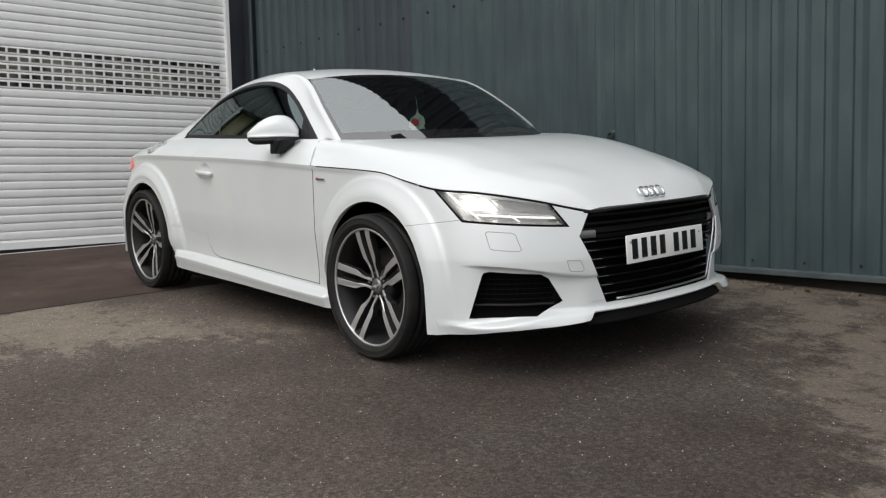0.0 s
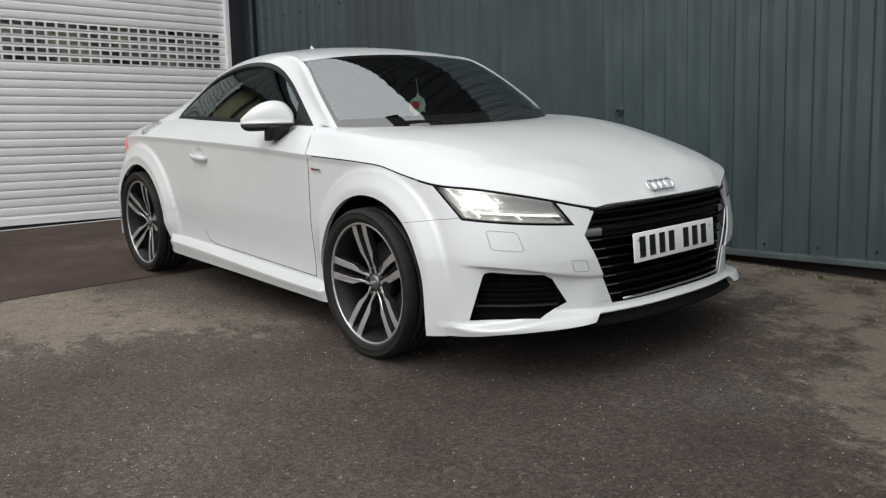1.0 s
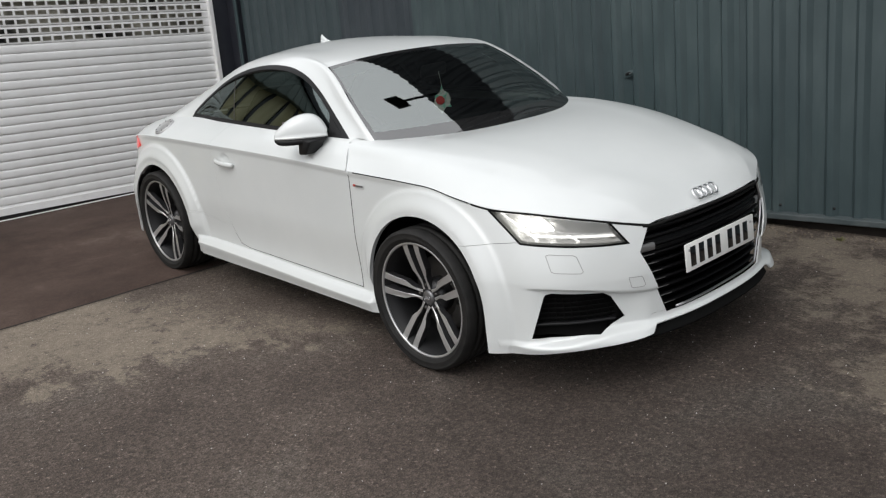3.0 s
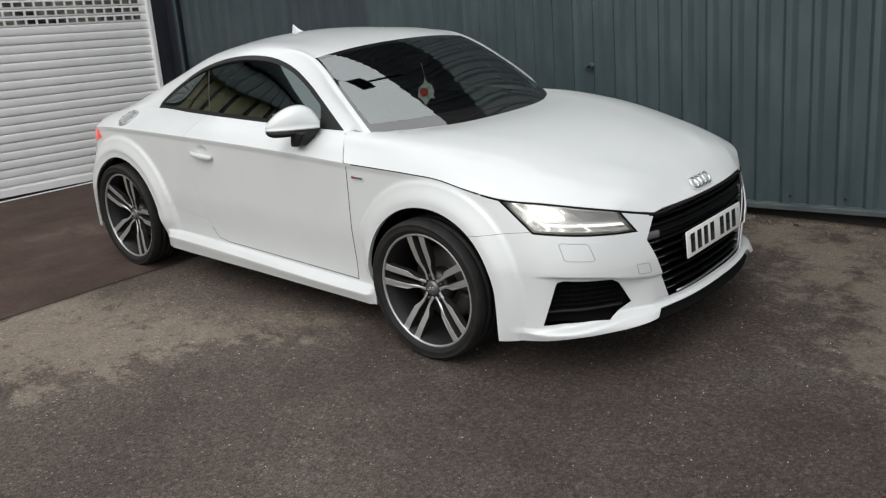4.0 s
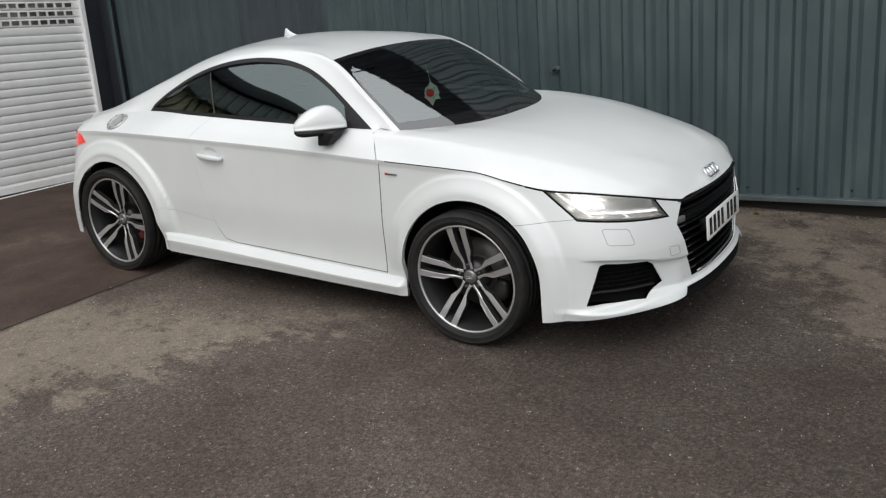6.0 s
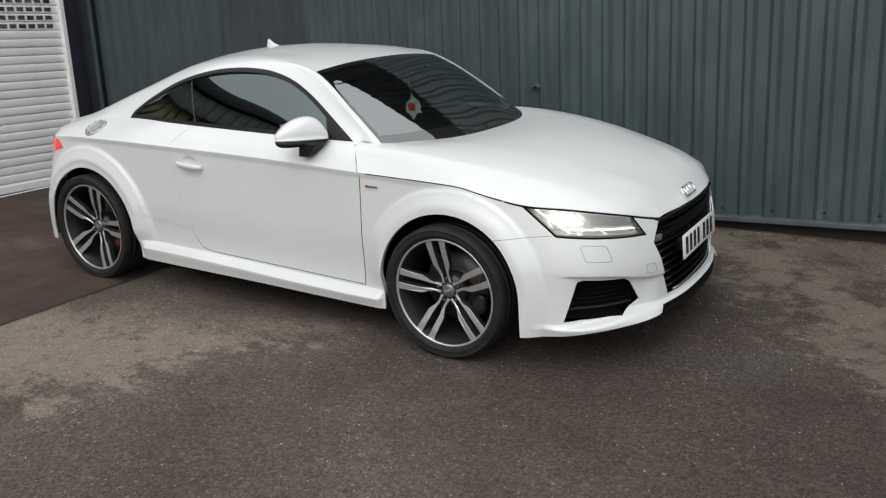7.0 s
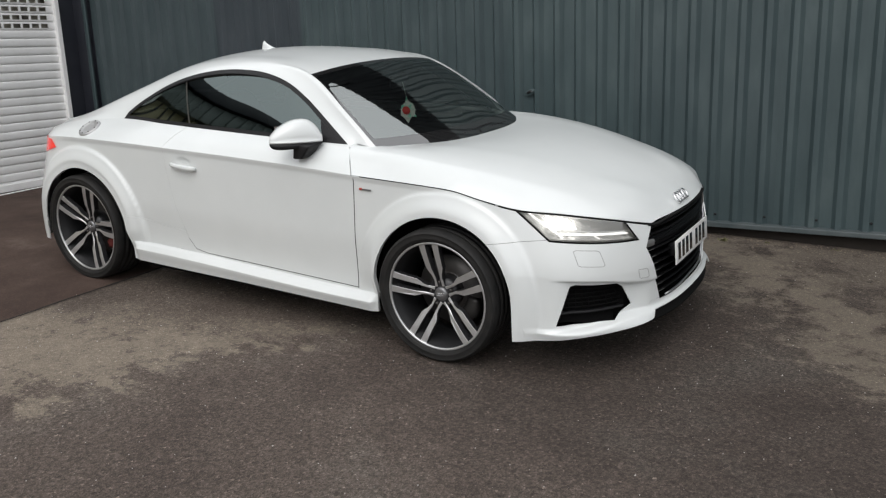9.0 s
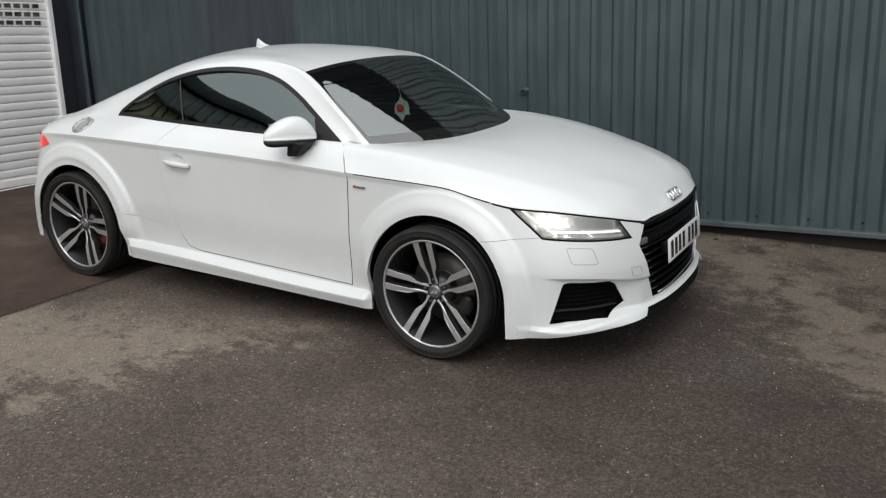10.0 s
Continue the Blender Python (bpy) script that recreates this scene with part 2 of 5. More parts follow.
# Stations run from the middle of the nose round the flank to the middle of the tail.
WIDE = Line([(.925, 0), (.921, .15), (.906, .29), (.878, .41), (.838, .52), (.780, .622), (.69, .73), (.60, .79), (.43, .828),
             (.22, .838), (.08, .838), (-.05, .838), (-.25, .836), (-.465, .835), (-.8, .835), (-1.2, .836), (-1.7, .838),
             (-2.2, .836), (-2.6, .834), (-2.84, .824), (-3.005, .750), (-3.14, .53), (-3.225, .25), (-3.245, 0)])
EDGE = Line([(.888, 0, .664), (.883, .15, .663), (.868, .29, .66), (.844, .41, .657), (.802, .492, .676), (.756, .58, .700),
             (.672, .667, .722), (.555, .733, .738), (.375, .787, .748), (.21, .812, .778), (.075, .822, .807),
             (-.05, .830, .816), (-.25, .834, .823), (-.465, .837, .829), (-.8, .839, .843), (-1.2, .839, .854),
             (-1.7, .838, .862), (-2.2, .830, .866), (-2.6, .816, .862), (-2.80, .789, .850), (-2.925, .690, .847),
             (-3.065, .49, .85), (-3.165, .25, .855), (-3.185, 0, .858)])
FOOT = Line([(.268,), (.268,), (.269,), (.263,), (.232,), (.225,), (.212,), (.196,), (.174,), (.164,), (.16,), (.16,), (.165,),
             (.168,), (.172,), (.178,), (.182,), (.186,), (.20,), (.21,), (.215,), (.22,), (.22,), (.22,)])
STN = 23.0
WHEELS = ((0.0, 0.02, 0.367), (-2.505, -2.465, 0.374))
HUB_Z = 0.318


def flare(x, z):
    d = 0.0
    for hx, cx, _ in WHEELS:
        r = math.hypot(x - cx, z - HUB_Z)
        rim = 0.474 if hx == 0 else 0.494
        low = smooth(0.235, 0.37, z) if -2.25 < x < -0.25 else 1.0
        slope = smooth(rim + 0.022, rim - 0.088, r)
        slope = slope * slope * 0.35 + slope * 0.65
        d = max(d, low * (0.028 * slope + (0.006 if hx == 0 else 0.012) * (1 - smooth(rim - 0.010, rim + 0.006, r)) - (0 if hx == 0 else 0.005) * (1 - smooth(0.402, 0.422, r))))
    return d


def skirt(x):
    """Height of the sill skirt's upper edge."""
    return 0.252 + 0.040 * smooth(-0.4, -2.0, x)


def crease_z(y):
    """Height of the fold over the front intakes."""
    return 0.405 + 0.055 * smooth(0.42, 0.80, y)


def flank(s, z):
    """The point of the band at station s and height z, on the side of the driver (y < 0)."""
    o, e, foot = WIDE(s / STN), EDGE(s / STN), FOOT(s / STN)[0]
    q = max(0.0, (z - 0.47) / (e[2] - 0.47))
    p = o + (e[:2] - o) * q ** 1.3
    a, b = WIDE(max(0, s / STN - .004)), WIDE(min(1, s / STN + .004))
    t = (b - a) / np.linalg.norm(b - a)
    n = np.array([-t[1], t[0]])
    if n @ (o - np.array([-1.2, 0])) < 0:
        n = -n
    x = p[0]
    d = flare(x, z)
    side = smooth(0.20, -0.25, x) * smooth(-2.9, -2.5, x)
    d -= 0.006 * side * smooth(e[2] - 0.004, e[2] - 0.03, z)
    d -= 0.011 * (1 - smooth(0.55, 1.0, math.hypot((x + 1.598) / 0.050, (z - 0.793) / 0.030)))
    mid = smooth(-0.345, -0.385, x) * smooth(-2.075, -2.03, x)
    top = skirt(x)
    d -= 0.018 * mid * smooth(0.55, 0.30, z) * smooth(top - 0.004, top, z)
    d += mid * (0.030 * min(1.0, max(0.0, (top - z) / 0.034)) * (1 - 0.55 * smooth(top - 0.036, foot, z)))
    nose = smooth(0.40, 0.56, x)
    ledge = 0.273 - 0.042 * smooth(0.56, 0.80, p[1])
    crease = crease_z(p[1])
    gap = smooth(0.815, 0.76, p[1]) * nose * (0.35 + 0.65 * smooth(0.43, 0.54, p[1]))
    d -= 0.027 * gap * smooth(crease + 0.002, crease - 0.008, z) * smooth(ledge - 0.008, ledge + 0.012, z)
    d += 0.014 * nose * smooth(ledge + 0.006, ledge - 0.012, z)
    d += 0.024 * nose * math.exp(-((p[1] - 0.50) / (0.10 if p[1] < 0.5 else 0.19)) ** 2) * smooth(0.288, 0.226, z)
    d -= 0.012 * nose * smooth(0.225, 0.18, z)
    d -= 0.03 * smooth(-2.9, -3.0, x) * smooth(0.42, 0.25, z)
    q = p + n * d
    return (q[0], -q[1], z)


def foot_z(s):
    """The lower edge; it drops at the corner beside the grille."""
    if s > 4.5:
        return FOOT(s / STN)[0]
    return 0.268 + (0.240 - 0.009 * (s - 3.3) - 0.268) * smooth(3.12, 3.42, s)


def band():
    mids = [.305, .33, .36, .38, .39, .395, .40, .405, .41, .415, .42, .425, .43, .435, .44, .445, .45, .455, .46, .465, .47]
    ups = [k / 44 for k in range(1, 45)]
    ss = []
    for i in range(23):
        n = 24 if 5 <= i <= 12 or 16 <= i <= 18 else 10
        n = 30 if 16 <= i <= 18 else 22 if 13 <= i <= 15 or i == 3 else n
        ss += [i + k / n for k in range(n)]
    rows = []
    for s in ss + [23.0]:
        foot, top = foot_z(s), EDGE(s / STN)[2]
        z2 = skirt(WIDE(s / STN)[0])
        z1 = z2 - .034
        if s < 8.0:
            z1, z2 = foot + .010, foot + .034
        if 3.0 <= s <= 13.0:
            top -= 0.0095 - 0.004 * smooth(8.0, 9.5, s)
        # the rows follow the fold over the intakes
        turn = (crease_z(WIDE(s / STN)[1]) - .43) * smooth(9.5, 8.0, s) + .43
        follow = [.305 + (z - .305) * (turn - .305) / .125 if z < .43 else turn + (z - .43) * (.47 - turn) / .04 for z in mids]
        zs = [foot + (z1 - foot) * k for k in (0, .3, .6, .85, .97)] + [z1 + (z2 - z1) * k for k in (0, .06, .3, .6, .9, 1, 1.1)]
        zs += [z2 + (.305 - z2) * k for k in (.18, .27, .36, .45, .54, .63, .75, .88)] + follow + [.47 + (top - .47) * k for k in ups]
        rows.append([flank(s, z) for z in zs])
    return grid(rows)


side = band()
side_copy = side.copy()

# The upper body: rows across from the shoulder crease to the middle of the roof.
BELT = Line([(-.545, .735, .938), (-.76, .738, .946), (-1.0, .733, .951), (-1.4, .718, .957), (-1.85, .690, .963), (-2.27, .650, .966),
             (-2.58, .668, .944), (-2.84, .64, .905), (-3.02, .57, .868)])
RAIL = Line([(-.546, .726, .944), (-.735, .670, 1.075), (-1.0, .606, 1.222), (-1.35, .562, 1.276), (-1.80, .562, 1.222), (-2.22, .600, 1.05),
             (-2.55, .615, .972), (-2.84, .585, .915), (-3.07, .49, .872)])
POST = Line([(-.418, .688, .936), (-.618, .645, 1.085), (-.905, .558, 1.255), (-1.35, .500, 1.306), (-1.85, .478, 1.258), (-2.3, .505, 1.105),
             (-2.62, .525, .995), (-2.87, .50, .925), (-3.15, .42, .875)])
CROWN = Line([(-.18, 0, .935), (-.52, 0, 1.116), (-.89, 0, 1.288), (-1.35, 0, 1.349), (-1.9, 0, 1.305), (-2.4, 0, 1.16),
              (-2.75, 0, 1.035), (-3.0, 0, .95), (-3.225, 0, .885)])
EDGE_TAB = np.array([EDGE(k / 400) for k in range(401)])


def edge_at(x):
    """The shoulder crease at a length x (from the nose's corner to the tail)."""
    tab = EDGE_TAB[(EDGE_TAB[:, 1] > 0.6)]
    tab = tab[np.argsort(tab[:, 0])]
    return np.array([x, np.interp(x, tab[:, 0], tab[:, 1]), np.interp(x, tab[:, 0], tab[:, 2])])


def section(pts, counts):
    ln = Line(pts)
    n = len(pts) - 1
    out = []
    for i, c in enumerate(counts):
        out += [ln((i + k / c) / n) for k in range(c)]
    return out, ln


NT = 96
UPPER = [k / NT for k in range(NT + 1)]


def flip(p):
    return (p[0], -p[1], p[2])


shoulder_rows, house_rows = [], []
for t in UPPER:
    b, r, a, c = BELT(t), RAIL(t), POST(t), CROWN(t)
    e = edge_at(max(b[0] + 0.075 * (1 - t * 8) if t < 0.125 else b[0], -3.02))
    m = (e + b) / 2 + np.array([0, 0.008, 0.004])
    ln = Line([e, m, b])
    shoulder_rows.append([flip(ln(k / 10)) for k in range(11)])
    fx = .36 + .12 * min(1.0, t * 4)
    d = np.array([c[0] + (a[0] - c[0]) * fx, a[1] * .70, c[2] + (a[2] - c[2]) * .48])
    full = Line([b, r, a, d, c, d * (1, -1, 1), a * (1, -1, 1), r * (1, -1, 1), b * (1, -1, 1)])
    power, blend = 3.1 - .8 * min(1.0, t * 4), smooth(.25, .38, t)
    row = [full((i + k / n) / 8) for i, n in enumerate((8, 6, 8, 8)) for k in range(n)] + [c]
    for k in range(14, 31):
        u = row[k][1] / a[1]
        bow = c + (a - c) * u ** power
        bow[1] = row[k][1]
        row[k] = bow * (1 - blend) + row[k] * blend
    proud = smooth(0, .05, t) * (1 - smooth(.25, .34, t))
    for k, h in ((11, .002), (12, .007), (13, .014)):
        row[k] = row[k] + np.array([.35, .55, .75]) * h * proud
    house_rows.append([flip(p) for p in row])
# Ease the curvature along the windscreen, so that reflections run straight
arr = np.array(house_rows, float)
ease = np.array([[smooth(0, 4, i) * (1 - smooth(21, 25, i)) * smooth(13.5, 16, j) for j in range(arr.shape[1])] for i in range(1, 26)])[:, :, None]
for k in range(16):
    arr[1:26] += ease * .5 * ((arr[:25] + arr[2:27]) / 2 - arr[1:26])
house_rows = [[tuple(p) for p in row] for row in arr]
shoulder, house = grid(shoulder_rows), grid(house_rows)

# The bonnet: rows across from its shut line to the middle.
NH = 60
H_SIDE = Line([EDGE(k / STN) for k in range(13, 2, -1)], length=True)
H_FOLD = Line([(-.548, .735, .939), (-.25, .742, .928), (.1, .715, .888), (.4, .640, .832), (.62, .520, .787), (.782, .415, .727), (.853, .36, .664)], length=True)
H_LINE = Line([(-.425, .640, .941), (-.1, .570, .938), (.2, .500, .906), (.5, .405, .842), (.745, .31, .764), (.873, .25, .666)], length=True)
H_MID = Line([(-.17, 0, .935), (.0, 0, .937), (.3, 0, .906), (.55, 0, .846), (.775, 0, .752), (.890, 0, .667)], length=True)
hood_rows = []
for k in range(NH + 1):
    t = k / NH
    a, b, c, d = H_SIDE(t), H_FOLD(t), H_LINE(t), H_MID(t)
    fx = .30 + .20 * min(1.0, t * 3)
    m = np.array([d[0] + (c[0] - d[0]) * fx, c[1] * .70, d[2] + (c[2] - d[2]) * .50])
    q = (a * .5 + b * .5) + np.array([.002, .007, .006]) * math.sin(math.pi * t)
    near, far = b + (q - b) * .10, b + (c - b) * .10
    ln = Line([a, q, near, far, c, m, d, m * (1, -1, 1), c * (1, -1, 1)])
    hood_rows.append([flip(ln((i + j / 6) / 8)) for i in range(6) for j in range(6)] + [flip(d)])
hood = grid(hood_rows)


class Skin:
    """Keeps the smooth normals of a whole sheet for the panels that are cut from it."""

    def __init__(self, *bms):
        bm = merged(*bms)
        bm.normal_update()
        self.tree = mathutils.bvhtree.BVHTree.FromBMesh(bm)
        bmesh.ops.triangulate(bm, faces=bm.faces[:])
        bm.verts.ensure_lookup_table()
        bm.faces.ensure_lookup_table()
        self.tree = mathutils.bvhtree.BVHTree.FromBMesh(bm)
        self.reach = 0.004
        self.tri = [[(w.co.copy(), w.normal.copy()) for w in f.verts] for f in bm.faces]
        bm.free()

    def normal(self, p):
        co, no, i, d = self.tree.find_nearest(p)
        if i is None or d > self.reach:
            return None
        (a, na), (b, nb), (c, nc) = self.tri[i]
        try:
            return mathutils.geometry.barycentric_transform(co, a, b, c, na, nb, nc).normalized()
        except ValueError:
            return no


def outward(bm, center=(-1.2, 0, 0.5)):
    bm.normal_update()
    bad = 0
    for f in bm.faces:
        if f.normal.dot(f.calc_center_median() - Vector(center)) < 0:
            bad += 1
    if bad > len(bm.faces) / 2:
        bmesh.ops.reverse_faces(bm, faces=bm.faces)


for sheet in (side, shoulder, house, hood):
    outward(sheet)
SKIN_SIDE, SKIN_SHOULDER, SKIN_HOUSE, SKIN_HOOD = Skin(side), Skin(shoulder), Skin(house), Skin(hood, mirrored(hood))


def panel(name, bm, material, skins, parent=car, label="", depth=0.020, both=False, cut=None):
    """A body panel with turned-in edges, shaded by the whole sheet's normals."""
    outward(bm)
    keep = len(bm.verts)
    bm.verts.index_update()
    if depth:
        flange(bm, depth, (-1.2, 0, 0.4), skins)
    bm.verts.ensure_lookup_table()
    bm.normal_update()
    normals = []
    for i, w in enumerate(bm.verts):
        n = None
        if i < keep:
            for sk in (skins if cut is None or i < cut else skins[::-1]):
                n = sk.normal(w.co)
                if n is not None:
                    break
        if n is None:
            n = w.normal.copy()
        elif n.dot(w.normal) < 0:
            n.negate()
        normals.append(n)
    out = []
    for sign in ((1, -1) if both else (1,)):
        b = bm if sign == 1 else mirrored(bm)
        ns = [tuple(n) if sign == 1 else (n.x, -n.y, n.z) for n in normals]
        me = bpy.data.meshes.new(name)
        b.to_mesh(me)
        me.shade_smooth()
        me.normals_split_custom_set_from_vertices(ns)
        me.materials.append(material)
        ob = new(name, me)
        ob.parent = parent
        if label:
            tagged(ob, label)
        out.append(ob)
    return out


def xz(*pts):
    return [(x, 0, z) for x, z in pts]


def take(bm, poly, along, near, gap=0.0):
    """Cuts a polygon out of bm (only faces for which near holds) and returns the piece, smaller by a gap."""
    pool = [f for f in bm.faces if near(f.calc_center_median())]
    inside = split(bm, fence(poly, along), pool)
    if gap:
        piece = split(bm, fence(poly, along, gap), inside)
        keep = set(piece)
        ring = [f for f in inside if f.is_valid and f not in keep]
        # faces split again replace those found first
        planes = fence(poly, along)
        ring = [f for f in bm.faces if f not in keep and near(f.calc_center_median())
                and all((f.calc_center_median() - co).dot(no) < 0 for co, no in planes)]
        out = lift(bm, piece)
        gone = lift(bm, [f for f in ring if f.is_valid])
        return out, gone
    return lift(bm, inside), None


# Wheel openings
for hx, cx, r in WHEELS:
    arc = [(cx + r * math.cos(a), HUB_Z + r * math.sin(a)) for a in [math.pi * k / 40 for k in range(41)]]
    foot = [(cx - r - (0.0 if hx == 0 else 0.0), 0.05), (cx + r + (0.02 if hx == 0 else 0.035), 0.05)]
    poly = xz(*(arc + foot))
    gone, _ = take(side, poly, (0, 1, 0), lambda c: c.y < -0.5)
    gone.free()

# Radiator grille, lower intake and headlamp openings
GRILLE = [(.386, .70), (.470, .56), (.357, .292), (-.357, .292), (-.470, .56), (-.386, .70)]
GRILLE_IN = [(.395, .645), (.452, .56), (.343, .305), (-.343, .305), (-.452, .56), (-.395, .645)]
gone, _ = take(side, [(0, y, z) for y, z in GRILLE], (1, 0, 0), lambda c: c.x > 0.5)
gone.free()
DIAG = (0.77, -0.64, 0)
INTAKE = [(.6305, -.782, .420), (.6345, -.777, .4305), (.650, -.758, .4352), (.752, -.591, .4213), (.7665, -.563, .4035), (.79, -.510, .312), (.748, -.612, .264), (.573, -.803, .252)]
intake_hole, _ = take(side, INTAKE, DIAG, lambda c: c.x > 0.3)
LAMP = [(.28, -.785, .80), (.725, -.63, .80), (.820, -.498, .598), (.507, -.772, .622)]
lens_a, lens_gap = take(side, LAMP, DIAG, lambda c: c.x > 0.3 and c.z > 0.55, 0.008)
lamp_ring = lens_gap

# Front bumper and wing part along a seam from the wheel opening to the headlamp
seam = split(side, [(Vector((.281, 0, .6003)), Vector((-.13, 0, 1)).normalized()), (Vector((.26, 0, .5)), Vector((-1, 0, 0)))], [f for f in side.faces if f.calc_center_median().x > 0.2])
bumper = lift(side, seam)
edge_cut = split(bumper, [(Vector((.281, 0, .5987)), Vector((-.13, 0, 1)).normalized())])
front_bumper = lift(bumper, edge_cut)
sliver = lift(bumper, split(bumper, [(Vector((.55, 0, 0)), Vector((-1, 0, 0)))]))
# what lies in front of the lamp above the seam belongs to the bumper too
front_strip = lift(side, split(side, [(Vector((.55, 0, 0)), Vector((-1, 0, 0)))], [f for f in side.faces if f.calc_center_median().x > 0.4]))
bumper.free()
front_bumper = merged(front_bumper, sliver, front_strip)
bmesh.ops.remove_doubles(front_bumper, verts=front_bumper.verts, dist=2e-4)

# Rear bumper: behind and below the rear wheel
rb = split(side, [(Vector((-2.70, 0, 0)), Vector((1, 0, 0))), (Vector((0, 0, .61)), Vector((0, 0, 1)))], [f for f in side.faces if f.calc_center_median().x < -2.4])
rear_bumper = lift(side, rb)

# Door: its lower skin from the flank, its upper skin from the shoulder
DOOR = xz((-.4575, .86), (-.473, .262), (-1.50, .2905), (-1.585, .305), (-1.63, .36), (-1.70, .55), (-1.745, .75), (-1.755, .88), (-1.70, .98), (-.60, .97))
door_low, gap_a = take(side, DOOR, (0, 1, 0), lambda c: c.y < -0.5 and -2.0 < c.x < -.3, 0.0022)
DOOR_UP = xz((-.455, .80), (-.462, .835), (-.485, .88), (-.535, .928), (-.60, .98), (-1.66, .99), (-1.712, .925), (-1.750, .87), (-1.755, .80))
door_up, gap_b = take(shoulder, DOOR_UP, (0, 1, 0), lambda c: -2.2 < c.x < -.3, 0.0022)
gap_a.free(), gap_b.free()
door_bm = merged(door_low, door_up)
low_count = len(door_low.verts)

# Sill skirt under the door
sill_bm = lift(side, split(side, [(Vector((-.33, 0, .254)), Vector((.0215, 0, 1)).normalized()), (Vector((-.33, 0, 0)), Vector((1, 0, 0))), (Vector((-2.10, 0, 0)), Vector((-1, 0, 0)))],
                           [f for f in side.faces if f.calc_center_median().x > -2.3]))
# Seam from the door to the rear wheel
strip, _ = take(side, xz((-1.63, .3992), (-1.63, .4008), (-2.10, .4508), (-2.10, .4492)), (0, 1, 0), lambda c: c.y < -0.5)
strip.free()

# Side windows
DLO_TOP = Line([(x, z) for x, z in ((-.560, .949), (-.728, 1.058), (-.86, 1.142), (-1.0, 1.212), (-1.15, 1.252), (-1.33, 1.268), (-1.55, 1.258), (-1.82, 1.205), (-2.05, 1.118),
         (-2.19, 1.04), (-2.255, .985), (-2.262, .967))], length=True)
DLO = xz(*[tuple(DLO_TOP(k / 44)) for k in range(45)])
near_glass = lambda c: -2.4 < c.x < -0.5 and c.y < -0.4
glass_in, trim_ring = take(house, DLO, (0, 1, 0), near_glass, 0.020)


def chord_y(x, z):
    """The door glass: nearly straight from belt to roof rail, bowed a little."""
    bl, rl_ = [BELT(k / 200) for k in range(201)], [RAIL(k / 200) for k in range(201)]
    at = lambda tab, j: float(np.interp(-x, [-p[0] for p in tab], [p[j] for p in tab]))
    by, bz, ry, rz = at(bl, 1), at(bl, 2), at(rl_, 1), at(rl_, 2)
    q = (z - bz) / max(.02, rz - bz)
    return -(by + (ry - by) * q + .032 * max(0.0, q * (1 - q)) * (rz - bz) / .3)


for w in glass_in.verts:
    w.co.y = chord_y(w.co.x, w.co.z)
quarter, _ = take(glass_in, xz((-1.580, .8), (-1.901, 1.4), (-2.5, 1.4), (-2.5, .8)), (0, 1, 0), lambda c: True)
pillar, _ = take(glass_in, xz((-1.568, .8), (-1.889, 1.4), (-2.5, 1.4), (-2.5, .8)), (0, 1, 0), lambda c: True)
sail, _ = take(glass_in, xz((-.5, .9), (-.69, .9), (-.80, 1.16), (-.5, 1.16)), (0, 1, 0), lambda c: True)

# Windscreen, roof, rear window by the rows of the upper body
bm = house
def between(t0, t1, y_line):
    lim = [(POST(t)[0], POST(t)[1]) for t in UPPER]
    xs = np.array([p[0] for p in lim]); ws = np.array([p[1] for p in lim])
    order = np.argsort(xs)
    def test(c):
        return abs(c.y) < np.interp(c.x, xs[order], ws[order]) - y_line
    return test


def rows_of(rows, i0, i1, j0, j1):
    return grid([r[j0:j1 + 1] for r in rows[i0:i1 + 1]])


T_HEAD, T_TAIL0, T_TAIL1 = int(NT * .25), int(NT * .53), int(NT * .755)
JA = 14
JC = 30
ws_bm = rows_of(house_rows, 0, T_HEAD, JA, JC)
rw_bm = rows_of(house_rows, T_TAIL0, T_TAIL1, JA + 5, JC)
# drop those faces from the white shell
ws_c = {tuple(round(q, 4) for q in f.calc_center_median()) for b in (ws_bm, rw_bm) for f in b.faces}
bmesh.ops.delete(house, geom=[f for f in house.faces if tuple(round(q, 4) for q in f.calc_center_median()) in ws_c], context="FACES")


def closed(bm):
    """Both halves of a sheet that meets at the middle."""
    out = merged(bm, mirrored(bm))
    bmesh.ops.remove_doubles(out, verts=out.verts, dist=1e-4)
    return out


foot_rows = [[], []]
for k in range(9):
    f = k / 8
    a = Vector(hood_rows[0][15 + round(9 * f)])
    b = Vector(house_rows[0][round(14 * f)])
    foot_rows[0].append(a + Vector((.004, 0, -.003)))
    foot_rows[1].append(b)
pillar_foot = grid([foot_rows[0], [(a + b) / 2 + Vector((0, 0, .001)) for a, b in zip(*foot_rows)], foot_rows[1]])
outward(pillar_foot)
SKIN_FOOT = Skin(hood)
SKIN_FOOT.reach = 0.3
panel("pillar_foot", pillar_foot, M_PAINT, [SKIN_FOOT], both=True, depth=0)
panel("bonnet", closed(hood), M_PAINT, [SKIN_HOOD], label="white bonnet with soft creases")
panel("roof", closed(house), M_PAINT, [SKIN_HOUSE, Skin(mirrored(rows_of(house_rows, 0, NT, 0, JC)))])
panel("rear_quarter", merged(side, shoulder), M_PAINT, [SKIN_SIDE, SKIN_SHOULDER], both=True, cut=len(side.verts))
doors = panel("door", door_bm, M_PAINT, [SKIN_SIDE, SKIN_SHOULDER], both=True, label="white door panel", cut=low_count)
panel("sill_skirt", sill_bm, M_PAINT, [SKIN_SIDE], both=True)
